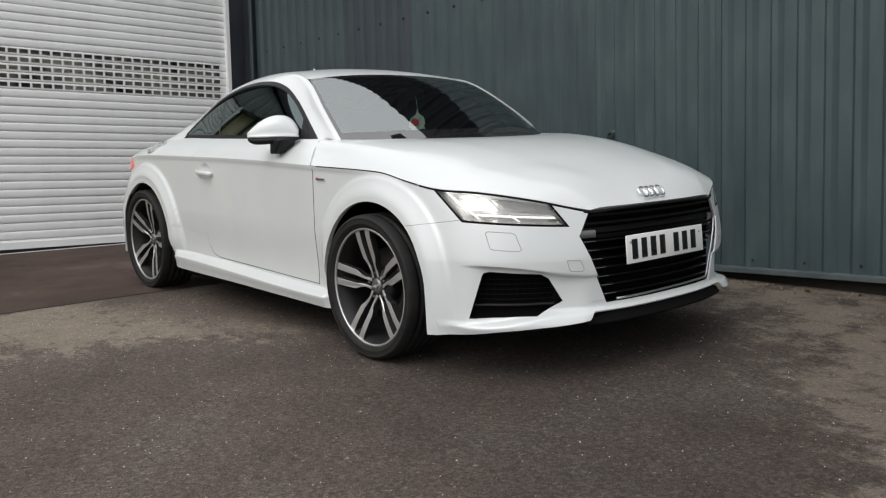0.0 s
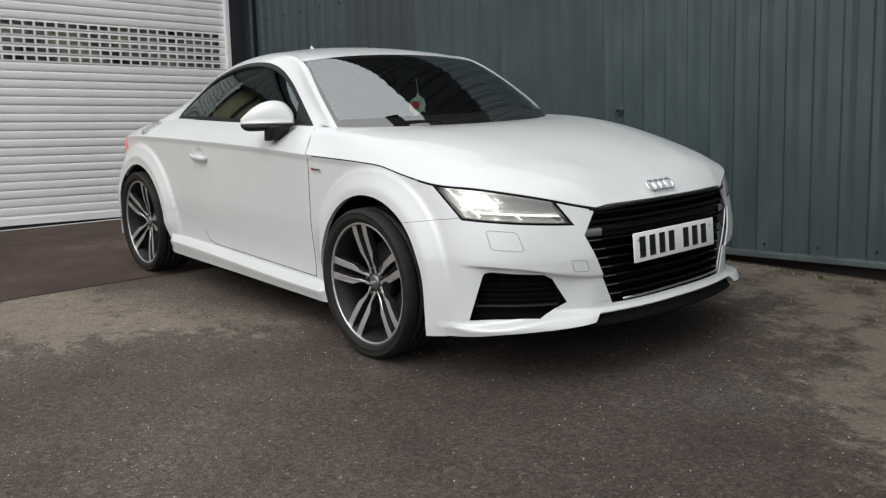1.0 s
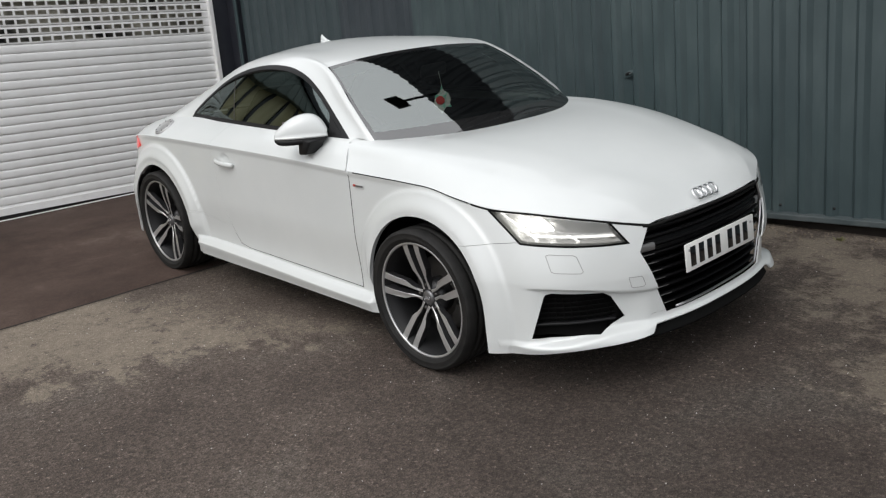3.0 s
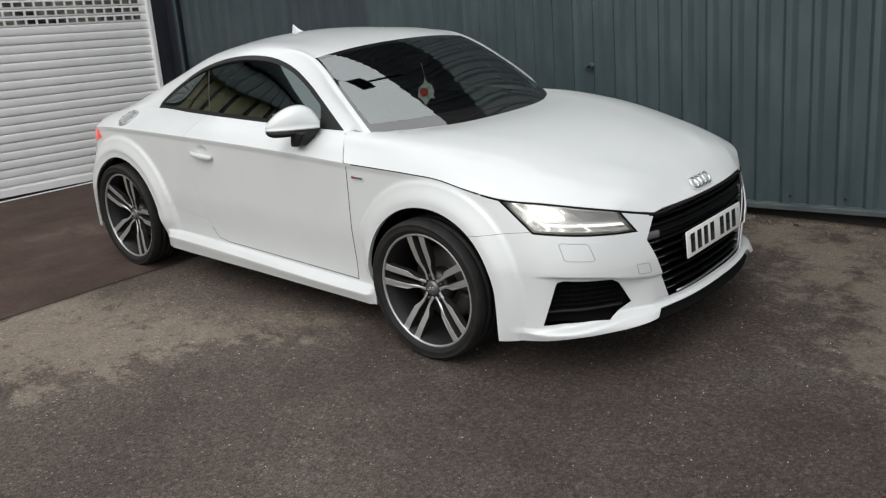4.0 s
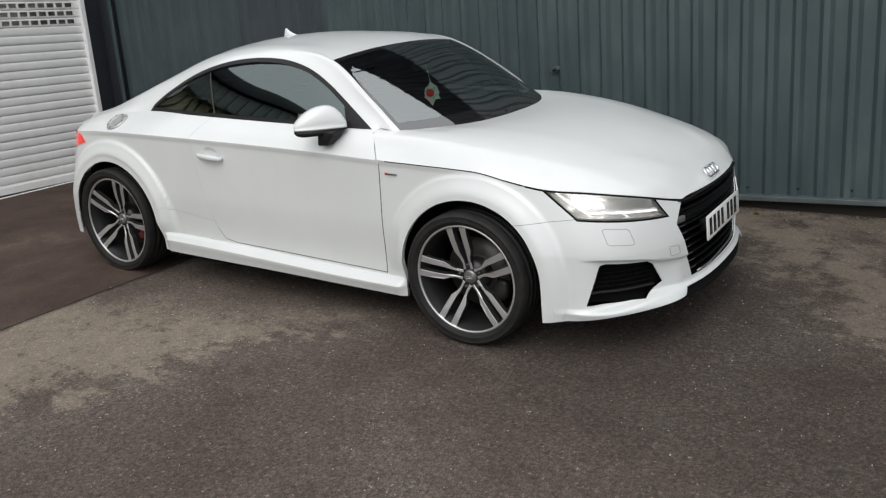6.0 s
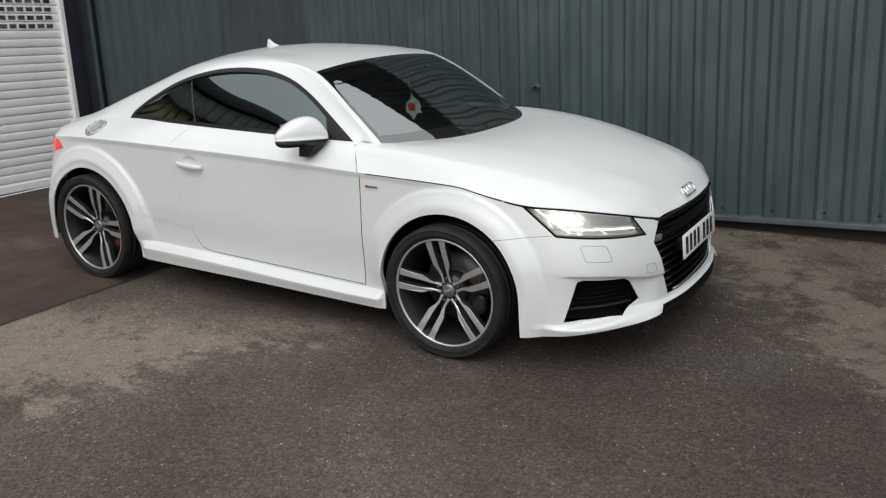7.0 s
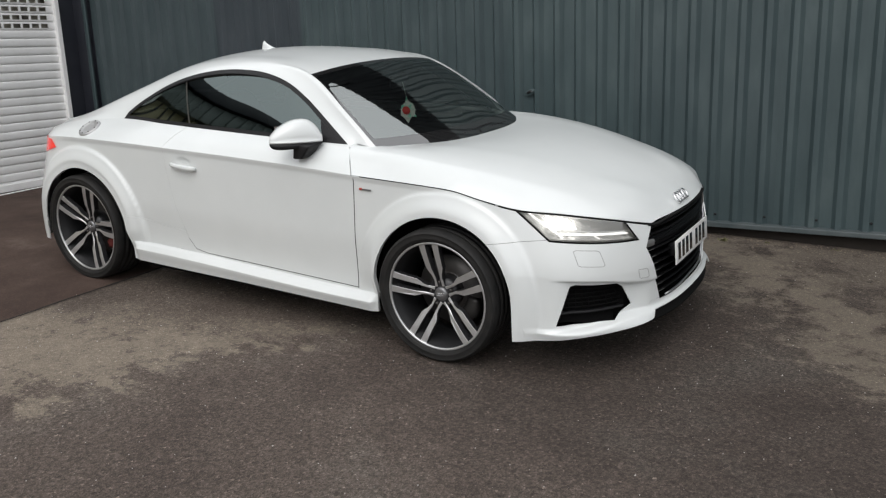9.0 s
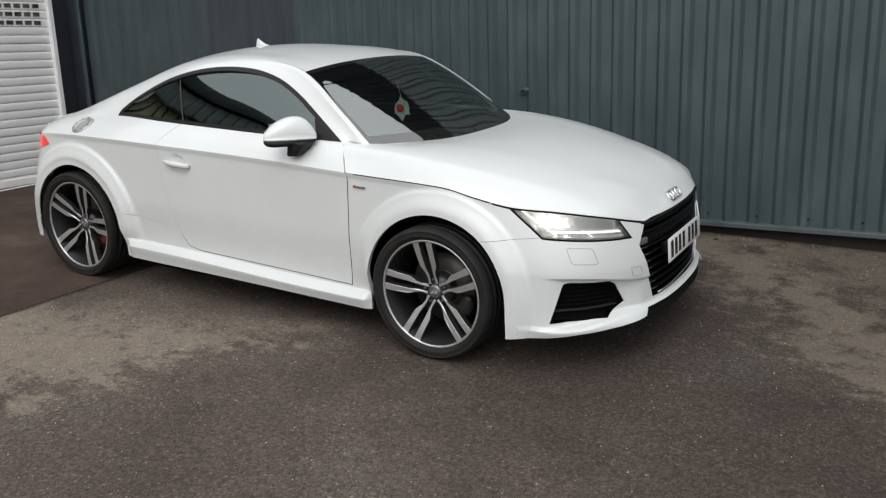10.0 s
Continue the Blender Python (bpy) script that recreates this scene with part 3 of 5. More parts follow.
panel("front_bumper", closed(front_bumper), M_PAINT, [SKIN_SIDE, Skin(mirrored(side_copy))], depth=0.006)
panel("rear_bumper", closed(rear_bumper), M_PAINT, [SKIN_SIDE, Skin(mirrored(side_copy))], depth=0.006)
for door, pane in zip(doors, panel("side_window", merged(glass_in), M_TINT, [], both=True, depth=0, label="dark tinted door glass")):
    pane.parent = door
panel("quarter_window", quarter, M_TINT, [], both=True, depth=0, label="dark tinted rear quarter glass")
panel("window_trim", trim_ring, M_BLACK, [SKIN_HOUSE], both=True, depth=0.015, label="black rubber window trim")
panel("door_pillar", pillar, M_PILLAR, [SKIN_HOUSE], both=True, depth=0.01)
panel("mirror_sail", sail, M_BLACK, [SKIN_HOUSE], both=True, depth=0.01)
HOUSE_ALL = [SKIN_HOUSE, Skin(mirrored(rows_of(house_rows, 0, NT, 0, JC)))]
FR_IN = rows_of(house_rows, 3, T_HEAD - 1, JA + 1, JC)
keep_c = {tuple(round(q, 4) for q in f.calc_center_median()) for f in FR_IN.faces}
frit = lift(ws_bm, [f for f in ws_bm.faces if tuple(round(q, 4) for q in f.calc_center_median()) not in keep_c])
panel("screen_border", closed(frit), M_BORDER, HOUSE_ALL, depth=0.004, label="black printed screen border")
windscreen = closed(ws_bm)
for ob in panel("windscreen", windscreen, M_SCREEN, HOUSE_ALL, depth=0, label="raked windscreen glass"):
    ob.visible_shadow = False
panel("rear_window", closed(rw_bm), M_TINT, HOUSE_ALL, depth=0)


# Tubes coloured for the shade in the gaps round the doors and under the bonnet's edge
def gap_line(name, pts, radius, material=None):
    bm = tube(pts, radius, 6)
    for b in (bm.copy(), mirrored(bm)):
        part(name, b, material or M_GAP, car)
    bm.free()


def on_side(x, z, skin):
    co, no, i, d = skin.tree.ray_cast(Vector((x, -1.6, z)), Vector((0, 1, 0)))
    return None if co is None else co


def along(poly, n=14):
    for a, b in zip(poly, poly[1:]):
        for k in range(n):
            yield a[0] + (b[0] - a[0]) * k / n, a[1] + (b[1] - a[1]) * k / n
    yield poly[-1]


front = [p for p in (on_side(x - .0018, z, SKIN_SIDE) for x, z in along([(-.4580, .826), (-.4725, .268)], 40)) if p]
gap_line("door_gap", [p + Vector((0, .0006, 0)) for p in front], .0019)
foot_gap = [p for p in (on_side(x, z + .0018, SKIN_SIDE) for x, z in along([(-.4725, .2632), (-1.50, .2915), (-1.585, .306), (-1.63, .361)], 20)) if p]
gap_line("door_gap", [p + Vector((0, .0006, 0)) for p in foot_gap], .0015)
back = [p for p in (on_side(x + .0012, z, SKIN_SIDE) for x, z in along([(-1.63, .362), (-1.655, .43)], 8)) if p]
gap_line("door_gap", [p + Vector((0, .0010, 0)) for p in back], .0012)
M_TIGHT = mat("tight_shut_line", (0.48, 0.49, 0.49), 0.8)
back = [p for p in (on_side(x + .0012, z, SKIN_SIDE) for x, z in along([(-1.53, .2955), (-1.585, .306), (-1.63, .361), (-1.657, .435), (-1.70, .55), (-1.745, .75), (-1.7535, .858)], 12)) if p]
gap_line("door_gap", [p + Vector((0, .0012, 0)) for p in back], .0014, M_TIGHT)
fore = [p for p in (on_side(x, z, SKIN_SIDE) for x, z in along([(-.4590, .825), (-.4740, .262)], 16)) if p]
gap_line("door_gap", [p + Vector((0, .0004, 0)) for p in fore], .0019)
gap_line("bonnet_gap", [Vector(flip(EDGE(s / STN))) + Vector((-.002, .002, -.0052)) for s in [3.3 + .2 * k for k in range(27)]], .0045)
gap_line("bonnet_gap", [Vector(flip(EDGE(s / STN))) + Vector((0, .0015, -.0030)) for s in [8.6 + .2 * k for k in range(22)]], .0024)

gap_line("bonnet_gap", [Vector(flip(EDGE(s / STN))) + Vector((.001, 0, -.0075)) for s in [.15 * k for k in range(23)]], .0065)

# ---- wheels ----
def two_tone(bm, name, parent, matrix):
    """A spoke: bright machined face, dark flanks."""
    bm.normal_update()
    for f in bm.faces:
        f.material_index = 1 if f.normal.y > 0.75 else 0
    ob = part(name, bm, M_RIM, parent, flat=True, matrix=matrix)
    ob.data.materials.append(M_FACE)
    return ob


def wheel(x, y, turn, sign, z=HUB_Z, size=1.0):
    """A wheel with its tyre, brake and spokes; sign is -1 on the driver's side."""
    barrel = [(.236, .070), (.250, .082), (.252, .090), (.246, .086), (.236, .062), (.230, .02), (.222, -.04), (.228, -.09), (.248, -.112), (.242, -.115), (.216, -.09), (.214, -.04), (.224, .02), (.236, .070)]
    root = part("wheel", lathe(barrel, 72), M_BARREL, car, "gunmetal five twin-spoke alloy wheel")
    root.matrix_basis = Matrix.Translation((x, y, z)) @ Matrix.Diagonal((size, sign, size, 1)) @ pose(0, 0, 0, 0, turn, 0)
    part("rim_lip", lathe([(.247, .088), (.2475, .094), (.2525, .0965), (.2575, .095), (.259, .089), (.256, .084), (.247, .088)], 96), M_FACE, root, "bright machined rim edge")
    tread = [(0.3165, .094), (0.3185, .070), (0.3185, .062), (0.3120, .061), (0.3120, .053), (0.3190, .052), (0.3195, .024), (0.3130, .023), (0.3130, .013), (0.3195, .012),
             (0.3195, -.012), (0.3130, -.013), (0.3130, -.023), (0.3195, -.024), (0.3190, -.052), (0.3120, -.053), (0.3120, -.061), (0.3185, -.062), (0.3160, -.094)]
    tyre = [(.2555, .092), (.262, .101), (.266, .1035), (.275, .108), (.277, .1095), (.279, .1085), (.293, .111), (.3005, .1105), (.3015, .1115), (.303, .110), (0.3110, .105), (0.3120, .101)] + tread + [(.31, -.112), (.28, -.113), (.25, -.108)]
    tyre = [(r if r < .262 else .262 + (r - .262) * (.90 if size > 1 else .93), h) for r, h in tyre]
    part("tyre", lathe(tyre, 96), M_RUBBER, root, "black low-profile tyre")
    for k in range(5):
        for d in (-1, 1):
            poly = [(d * .0105, .036), (d * .026, .036), (d * .0265, .070), (d * .0310, .100), (d * .0440, .128), (d * .046, .16), (d * .049, .21), (d * .0525, .2468),
                    (d * .0185, .2505), (d * .0185, .236), (d * .0180, .19), (d * .0165, .125), (d * .0140, .085)]
            bm = prism(poly, 0.034, 0.0022)
            for w in bm.verts:
                r = w.co.z
                w.co.y += 0.024 + 0.030 * smooth(.05, .25, r) - (0.010 * (1 - smooth(.045, .125, r)) if w.co.y > .02 else 0)
                if w.co.y < .06 and r > .05:
                    w.co.x -= d * .003
            two_tone(bm, "spoke", root, pose(0, 0, 0, 0, 72 * k, 0))
        a = radians(72 * k)
        part("wheel_bolt", lathe([(0, .048), (.006, .048), (.0085, .044), (.0085, .02), (.012, .018)], 12), M_DISC, root, matrix=Matrix.Translation((.056 * math.sin(a), 0.004, .056 * math.cos(a))))
    part("hub", lathe([(.0, .045), (.030, .045), (.050, .040), (.072, .028), (.080, .012), (.078, -.03), (0, -.03)], 50), M_RIM, root)
    part("hub_cap", lathe([(0, .056), (.022, .055), (.030, .052), (.034, .046), (.034, .03)], 40), M_CAPGREY, root, "round grey hub cap")
    for k in range(4):
        ring = [(.0062 * math.cos(a), 0, .0062 * math.sin(a)) for a in [2 * math.pi * j / 14 for j in range(14)]]
        part("emblem_ring", tube(ring, .0011, 6, True), M_CHROME, root, matrix=pose(-.0135 + .009 * k, .0562, 0, 0, 0, 0))
    part("barrel_step", lathe([(.2475, .083), (.2440, .076), (.2435, .060), (.2370, .056), (.2365, .040)], 72), M_BARREL, root, "grey stepped rim well")
    part("brake_disc", lathe([(.07, -.02), (.07, -.034), (.085, -.036), (.165, -.036), (.166, -.050), (.165, -.064), (.085, -.064)], 64), M_DISC, root, "worn grey steel brake disc")
    arc = [radians(-62 + 4.5 * k) for k in range(13)]
    rows = []
    for a in arc:
        e = 1 - 0.12 * abs(a - arc[6]) / (arc[6] - arc[0])
        rows.append([(r * math.cos(a + math.pi * (0 if x > -1 else 0)), h, r * math.sin(a + math.pi * (0 if x > -1 else 0))) for r, h in ((.10, -.03), (.112 , -.008 * e), (.15, -.002 * e), (.182 * e, -.010), (.186 * e, -.05), (.10, -.05), (.10, -.03))])
    cal = grid(rows)
    bmesh.ops.holes_fill(cal, edges=[e for e in cal.edges if e.is_boundary], sides=8)
    part("brake_caliper", cal, M_DISC if x > -1 else M_BRAKE, root, matrix=pose(0, 0, 0, 0, -turn, 0))
    return root


wheel(0.009, -.778, -9.5, -1, .3155)
wheel(-2.490, -.758, 15, -1, .3215, 1.025)
wheel(0.009, .778, 10, 1, .3155)
wheel(-2.495, .775, 20, 1, .3215, 1.025)

# ---- trim and fittings of the car ----
def nose_x(y):
    """The nose's plan curve at a half width."""
    tab = np.array([WIDE(k / 300) for k in range(70)])
    return float(np.interp(abs(y), tab[:, 1], tab[:, 0]))


# Headlamps: black edge, clear lens, reflector, lit modules and light guides
def lamp_point(u, v, depth):
    tl, tr, br, bl = (np.array(p) for p in ((.362, -.786, .742), (.768, -.585, .704), (.812, -.508, .604), (.512, -.769, .627)))
    p = (tl * (1 - u) + tr * u) * (1 - v) + (bl * (1 - u) + br * u) * v
    bow = 0.050 * 4 * u * (1 - u)
    return Vector(p) + Vector((.55, -.84, 0)).normalized() * bow * (1 - .3 * v) - Vector((.77, -.64, 0)) * depth


def bar_between(a, b, width, depth0, depth1):
    """A slim slab in the lamp from (u, v) a to b."""
    rows = []
    for k in range(9):
        t = k / 8
        u, v = a[0] * (1 - t) + b[0] * t, a[1] * (1 - t) + b[1] * t
        du, dv = (0, width) if abs(b[0] - a[0]) > abs(b[1] - a[1]) else (width * .4, 0)
        c = [(u - du, v - dv), (u + du, v + dv)]
        rows.append([lamp_point(*c[0], depth0), lamp_point(*c[1], depth0), lamp_point(*c[1], depth1), lamp_point(*c[0], depth1), lamp_point(*c[0], depth0)])
    return grid(rows)


def headlamps():
    ring = lamp_ring
    lens_parts = panel("headlamp", lens_a, M_LENS, [SKIN_SIDE], both=True, depth=0, label="clear headlamp with lit white light modules")
    for ob in lens_parts:
        ob.visible_shadow = False
    outward(ring)
    flange(ring, 0.03, (-1.2, 0, 0.4))
    for sign, root in zip((1, -1), lens_parts):
        def add(name, bm, m, label="", flat=False):
            part(name, bm if sign == 1 else mirrored(bm), m, root, label, flat)
        add("lamp_seal", ring.copy(), M_LINER)
        rows = [[lamp_point(u / 20, v / 8, 0.070 - 0.050 * max(abs(u / 10 - 1), abs(v / 4 - 1)) ** 6) for v in range(9)] for u in range(0, 21)]
        add("lamp_bowl", grid(rows), M_BOWL)
        add("light_guide", bar_between((.13, .06), (.20, .92), .034, .012, .03), M_DRL)
        add("light_guide", bar_between((.20, .78), (.96, .72), .034, .014, .03), M_DRL)
        add("light_guide", bar_between((.56, .70), (.59, .92), .03, .012, .03), M_DRL)
        for u, v, s in ((.29, .40, .084), (.42, .44, .098)):
            rows = [[lamp_point(u + s * .60 * q * math.cos(a), v + s * 2.7 * q * math.sin(a), .040 + .008 * q * q) for q in (0, .35, .7, 1)] for a in [math.pi * j / 10 for j in range(21)]]
            add("projector_lens", grid(rows), M_LED, "lit white projector lens")
            fr = [[lamp_point(u + s * .72 * a, v + s * 3.4 * b, .058) for b in (-1, 0, 1)] for a in (-1, 0, 1)]
            add("projector_shroud", grid(fr), M_SILVER)
        add("lamp_divider", bar_between((.18, .62), (.95, .62), .03, .02, .07), M_SILVER)
        add("lamp_divider", bar_between((.55, .14), (.62, .6), .05, .04, .07), M_SILVER)
        add("lamp_divider", bar_between((.16, .08), (.80, .10), .03, .04, .07), M_SILVER)
    ring.free()


headlamps()


# Radiator grille: surround, slats and backing
def hexagon_half(z):
    return .470 - (z - .56) * .6 if z > .56 else .470 - (.56 - z) * .4216


M_ACCENT = mat("dull_grey_accent", (0.20, 0.20, 0.20), 0.4, 0.5)
M_GRILLE = mat("satin_black_grille", (0.005, 0.005, 0.0055), 0.42, spec=0.12)


def grille():
    back = grid([[(nose_x(y) - .105, y, z) for z in np.linspace(.26, .665, 8)] for y in np.linspace(-.47, .47, 25)])
    root = part("grille", back, M_LINER, car, "black radiator grille with horizontal slats")
    for k, z in enumerate((.322, .357, .392, .427, .462, .497, .532, .567, .600, .632)):
        w = hexagon_half(z) - .012
        tall = .0052 if k < 7 else .008
        rows = []
        for i in range(33):
            y = -w + 2 * w * i / 32
            x = nose_x(y) - .026 - .012 * (z - .3) / .3
            rows.append([(x, y, z - tall * .2), (x + .003, y, z + tall * .4), (x - .006, y, z + tall), (x - .045, y, z + tall * .3), (x - .045, y, z - tall), (x - .006, y, z - tall), (x, y, z - tall * .2)])
        slat = part("slat", grid(rows), M_GRILLE, root)
        if k < 7:
            for s in (-1, 1):
                tip = [(nose_x(y) - .0225 - .012 * (z - .3) / .3, s * y, z + tall * .4) for y in np.linspace(w - .060, w - .006, 6)]
                part("slat_tip", tube(tip, .0014, 6), M_ACCENT, slat, "thin bright slat tip")
    rows = []
    for i in range(33):
        y = -.44 + .88 * i / 32
        x = nose_x(y) - .046
        rows.append([(x, y, .535), (x + .004, y, .548), (x + .002, y, .580), (x - .006, y, .590), (x - .03, y, .590), (x - .03, y, .535), (x, y, .535)])
    part("crossbar", grid(rows), M_GRILLE, root)
    for s in (-1, 1):
        rows = [[(nose_x(y) - .036 + dx, s * y, z) for dx, z in ((0, .548), (.004, .552), (.004, .572), (0, .578), (-.02, .578), (-.02, .548), (0, .548))] for y in np.linspace(.385, .452, 6)]
        part("accent", grid(rows), M_ACCENT, root, "grey accent bar")
    edge = []
    poly = [(.3945, .655), (.461, .56), (.352, .298), (-.354, .298)]
    for (y0, z0), (y1, z1) in zip(poly, poly[1:]):
        for k in range(14):
            t = k / 14
            y, z = y0 + (y1 - y0) * t, z0 + (z1 - z0) * t
            edge.append((nose_x(y) - .020 - .02 * max(0, z - .5) / .2 - .003 * smooth(.42, .39, z) + .010 * smooth(.10, -.30, y) * smooth(.32, .30, z), y, z + .004 * smooth(.32, .30, z)))
    part("grille_surround", tube(edge, .0045, 8), M_SILVER, root, "thin silver grille surround")
    return root


grille()

# Number plate with bars in place of its characters
plate = part("number_plate", box(.006, .524, .112, .0025), M_PLATE, car, "white front number plate with dark bars", matrix=pose(.920, -.020, .493, 0, -5, 0))
x0 = -.235
for i in range(7):
    y = x0 + i * .061 + (.034 if i > 3 else 0)
    bar = part("plate_bar", box(.003, .036, .079, .001), M_GLOSSBLACK, plate, matrix=pose(.0035, y + .024, 0))
for y in (-.235, .235):
    part("plate_screw", lathe([(0, .002), (.005, .0015), (.006, 0)], 12), M_SILVER, plate, matrix=pose(.003, y, .028, 0, 0, -90))
part("plate_holder", box(.05, .40, .06, .006), M_BLACK, car, matrix=pose(.890, -.020, .490, 0, -5, 0))

# Ring badge on the bonnet
M_BADGE = mat("bright_badge_chrome", (0.85, 0.85, 0.86), 0.32, 1.0)
badge = None
for k in range(4):
    ring = [(0, .0238 * math.cos(a), .0238 * math.sin(a)) for a in [2 * math.pi * j / 28 for j in range(28)]]
    ob = part("badge_ring", tube(ring, .0048, 8, True), M_BADGE, badge or car, "chrome ring badge" if not badge else "",
              matrix=(pose(.862, -.0985, .707, 0, -42, 0) if not badge else pose(-.0006 * k * (3 - k), .037 * k, 0)))
    badge = badge or ob

# Lower intakes: a dark pocket behind the cut opening, with a fine mesh and one blade
outward(intake_hole)
intake_hole.normal_update()
pocket = intake_hole.copy()
for w in pocket.verts:
    n = SKIN_SIDE.normal(w.co) or w.normal
    if n.y > 0:
        n = -n
    w.co -= n * 0.060
for w in pocket.verts:
    w.co += (w.co - Vector((.66, -.64, .34))) * 0.06


def in_hole(h, z, depth):
    """The point of the opening at a height, a share along it, pushed in."""
    a, b = Vector((.60 - (.437 - z) * .30, -.797, z)), Vector((.768 + (.42 - z) * .17, -.565 + (.42 - z) * .45, z))
    if z < .305:
        b = Vector((.79 - (.305 - z) * .65, -.508 - (.305 - z) * 1.9, z))
    q = a.lerp(b, h) + Vector((.77, -.64, 0)) * .25
    co, no, i, d = INTAKE_TREE.ray_cast(q, Vector((-.77, .64, 0)))
    return co - Vector((.77, -.64, 0)) * depth if co is not None else None


INTAKE_TREE = SKIN_SIDE.tree
for s in (-1, 1):
    root = part("air_intake", pocket.copy() if s == -1 else mirrored(pocket), M_LINER, car, "black side air intake with a fine mesh")

    def strip(za, zb, depth, depth2, name, m, h0=.04, h1=.97):
        rr = []
        for k in range(13):
            h = h0 + (h1 - h0) * k / 12
            pts = [in_hole(h, za, depth), in_hole(h, zb, depth), in_hole(h, zb, depth2), in_hole(h, za, depth2)]
            if all(q is not None for q in pts):
                rr.append(pts + pts[:1])
        bm = grid(rr)
        part(name, bm if s == -1 else mirrored(bm), m, root)

    for k in range(6):
        z = .318 + .0195 * k
        strip(z, z + .003, .040, .050, "mesh_bar", M_LINER)
    for k in range(10):
        h = .12 + .085 * k
        rr = [[in_hole(h, z, .040), in_hole(h + .009, z, .040), in_hole(h + .009, z, .050), in_hole(h, z, .050)] for z in (.315, .35, .39, .418)]
        if all(q is not None for r_ in rr for q in r_):
            bm = grid(rr)
            part("mesh_bar", bm if s == -1 else mirrored(bm), M_LINER, root)
    strip(.297, .305, .022, .05, "blade", M_BLACK, .08, .93)

# Black splitter under the bumper
rows = []
for i in range(41):
    y = -.46 + .92 * i / 40
    x = nose_x(y)
    low = .024 * smooth(.33, .42, abs(y))
    rows.append([(x - .03, y, .274 - low), (x - .010, y, .266 - low), (x - .002, y, .254 - low * .5), (x + .004, y, .230), (x + .012, y, .222), (x + .010, y, .214), (x - .16, y, .206), (x - .16, y, .274 - low), (x - .03, y, .274 - low)])
part("front_splitter", grid(rows), M_LINER, car, "black plastic front splitter")

# Thin seams: washer flaps and towing cover
def seam_loop(poly, radius, name, m=M_BLACK):
    pts = []
    for (a, b) in zip(poly, poly[1:] + poly[:1]):
        for k in range(6):
            t = k / 6
            p = Vector(a).lerp(Vector(b), t)
            co, no, i, d = SKIN_SIDE.tree.ray_cast(p + Vector((.77, -.64, 0)) * .4, Vector((-.77, .64, 0)))
            if co is not None:
                pts.append(co)
    bm = tube(pts, radius, 6, True)
    return pts, bm


GAP = mat("faint_shut_line", (0.30, 0.30, 0.30), 0.8)
for poly, nm in (([(.634, -.764, .585), (.644, -.758, .59), (.707, -.695, .584), (.713, -.684, .577), (.723, -.665, .521), (.719, -.674, .515), (.657, -.748, .522), (.647, -.755, .527)], "washer_flap"),
                 ([(.827, -.524, .474), (.853, -.479, .470), (.856, -.473, .464), (.861, -.463, .434), (.857, -.469, .428), (.835, -.508, .431), (.831, -.515, .436)], "tow_cover")):
    pts, bm = seam_loop(poly, .0013, nm)
    for b in (bm, None):
        part(nm, bm.copy() if b else mirrored(bm), GAP, car)

# Door mirrors, swept back from the doors
MIRROR_TURN = pose(-.786, -.842, 1.0, 0, 0, 46) @ Matrix.Diagonal((.76, 1, 1, 1)) @ Matrix.Translation((.7955, .856, -1.0))


def mirror_rows(x0, length, n=30):
    for i in range(n + 1):
        t = .5 - .5 * math.cos(math.pi * i / n)
        end = max(0.0, 1 - abs(2 * t - 1) ** 5) ** .42
        yield t, x0 - length * t, end


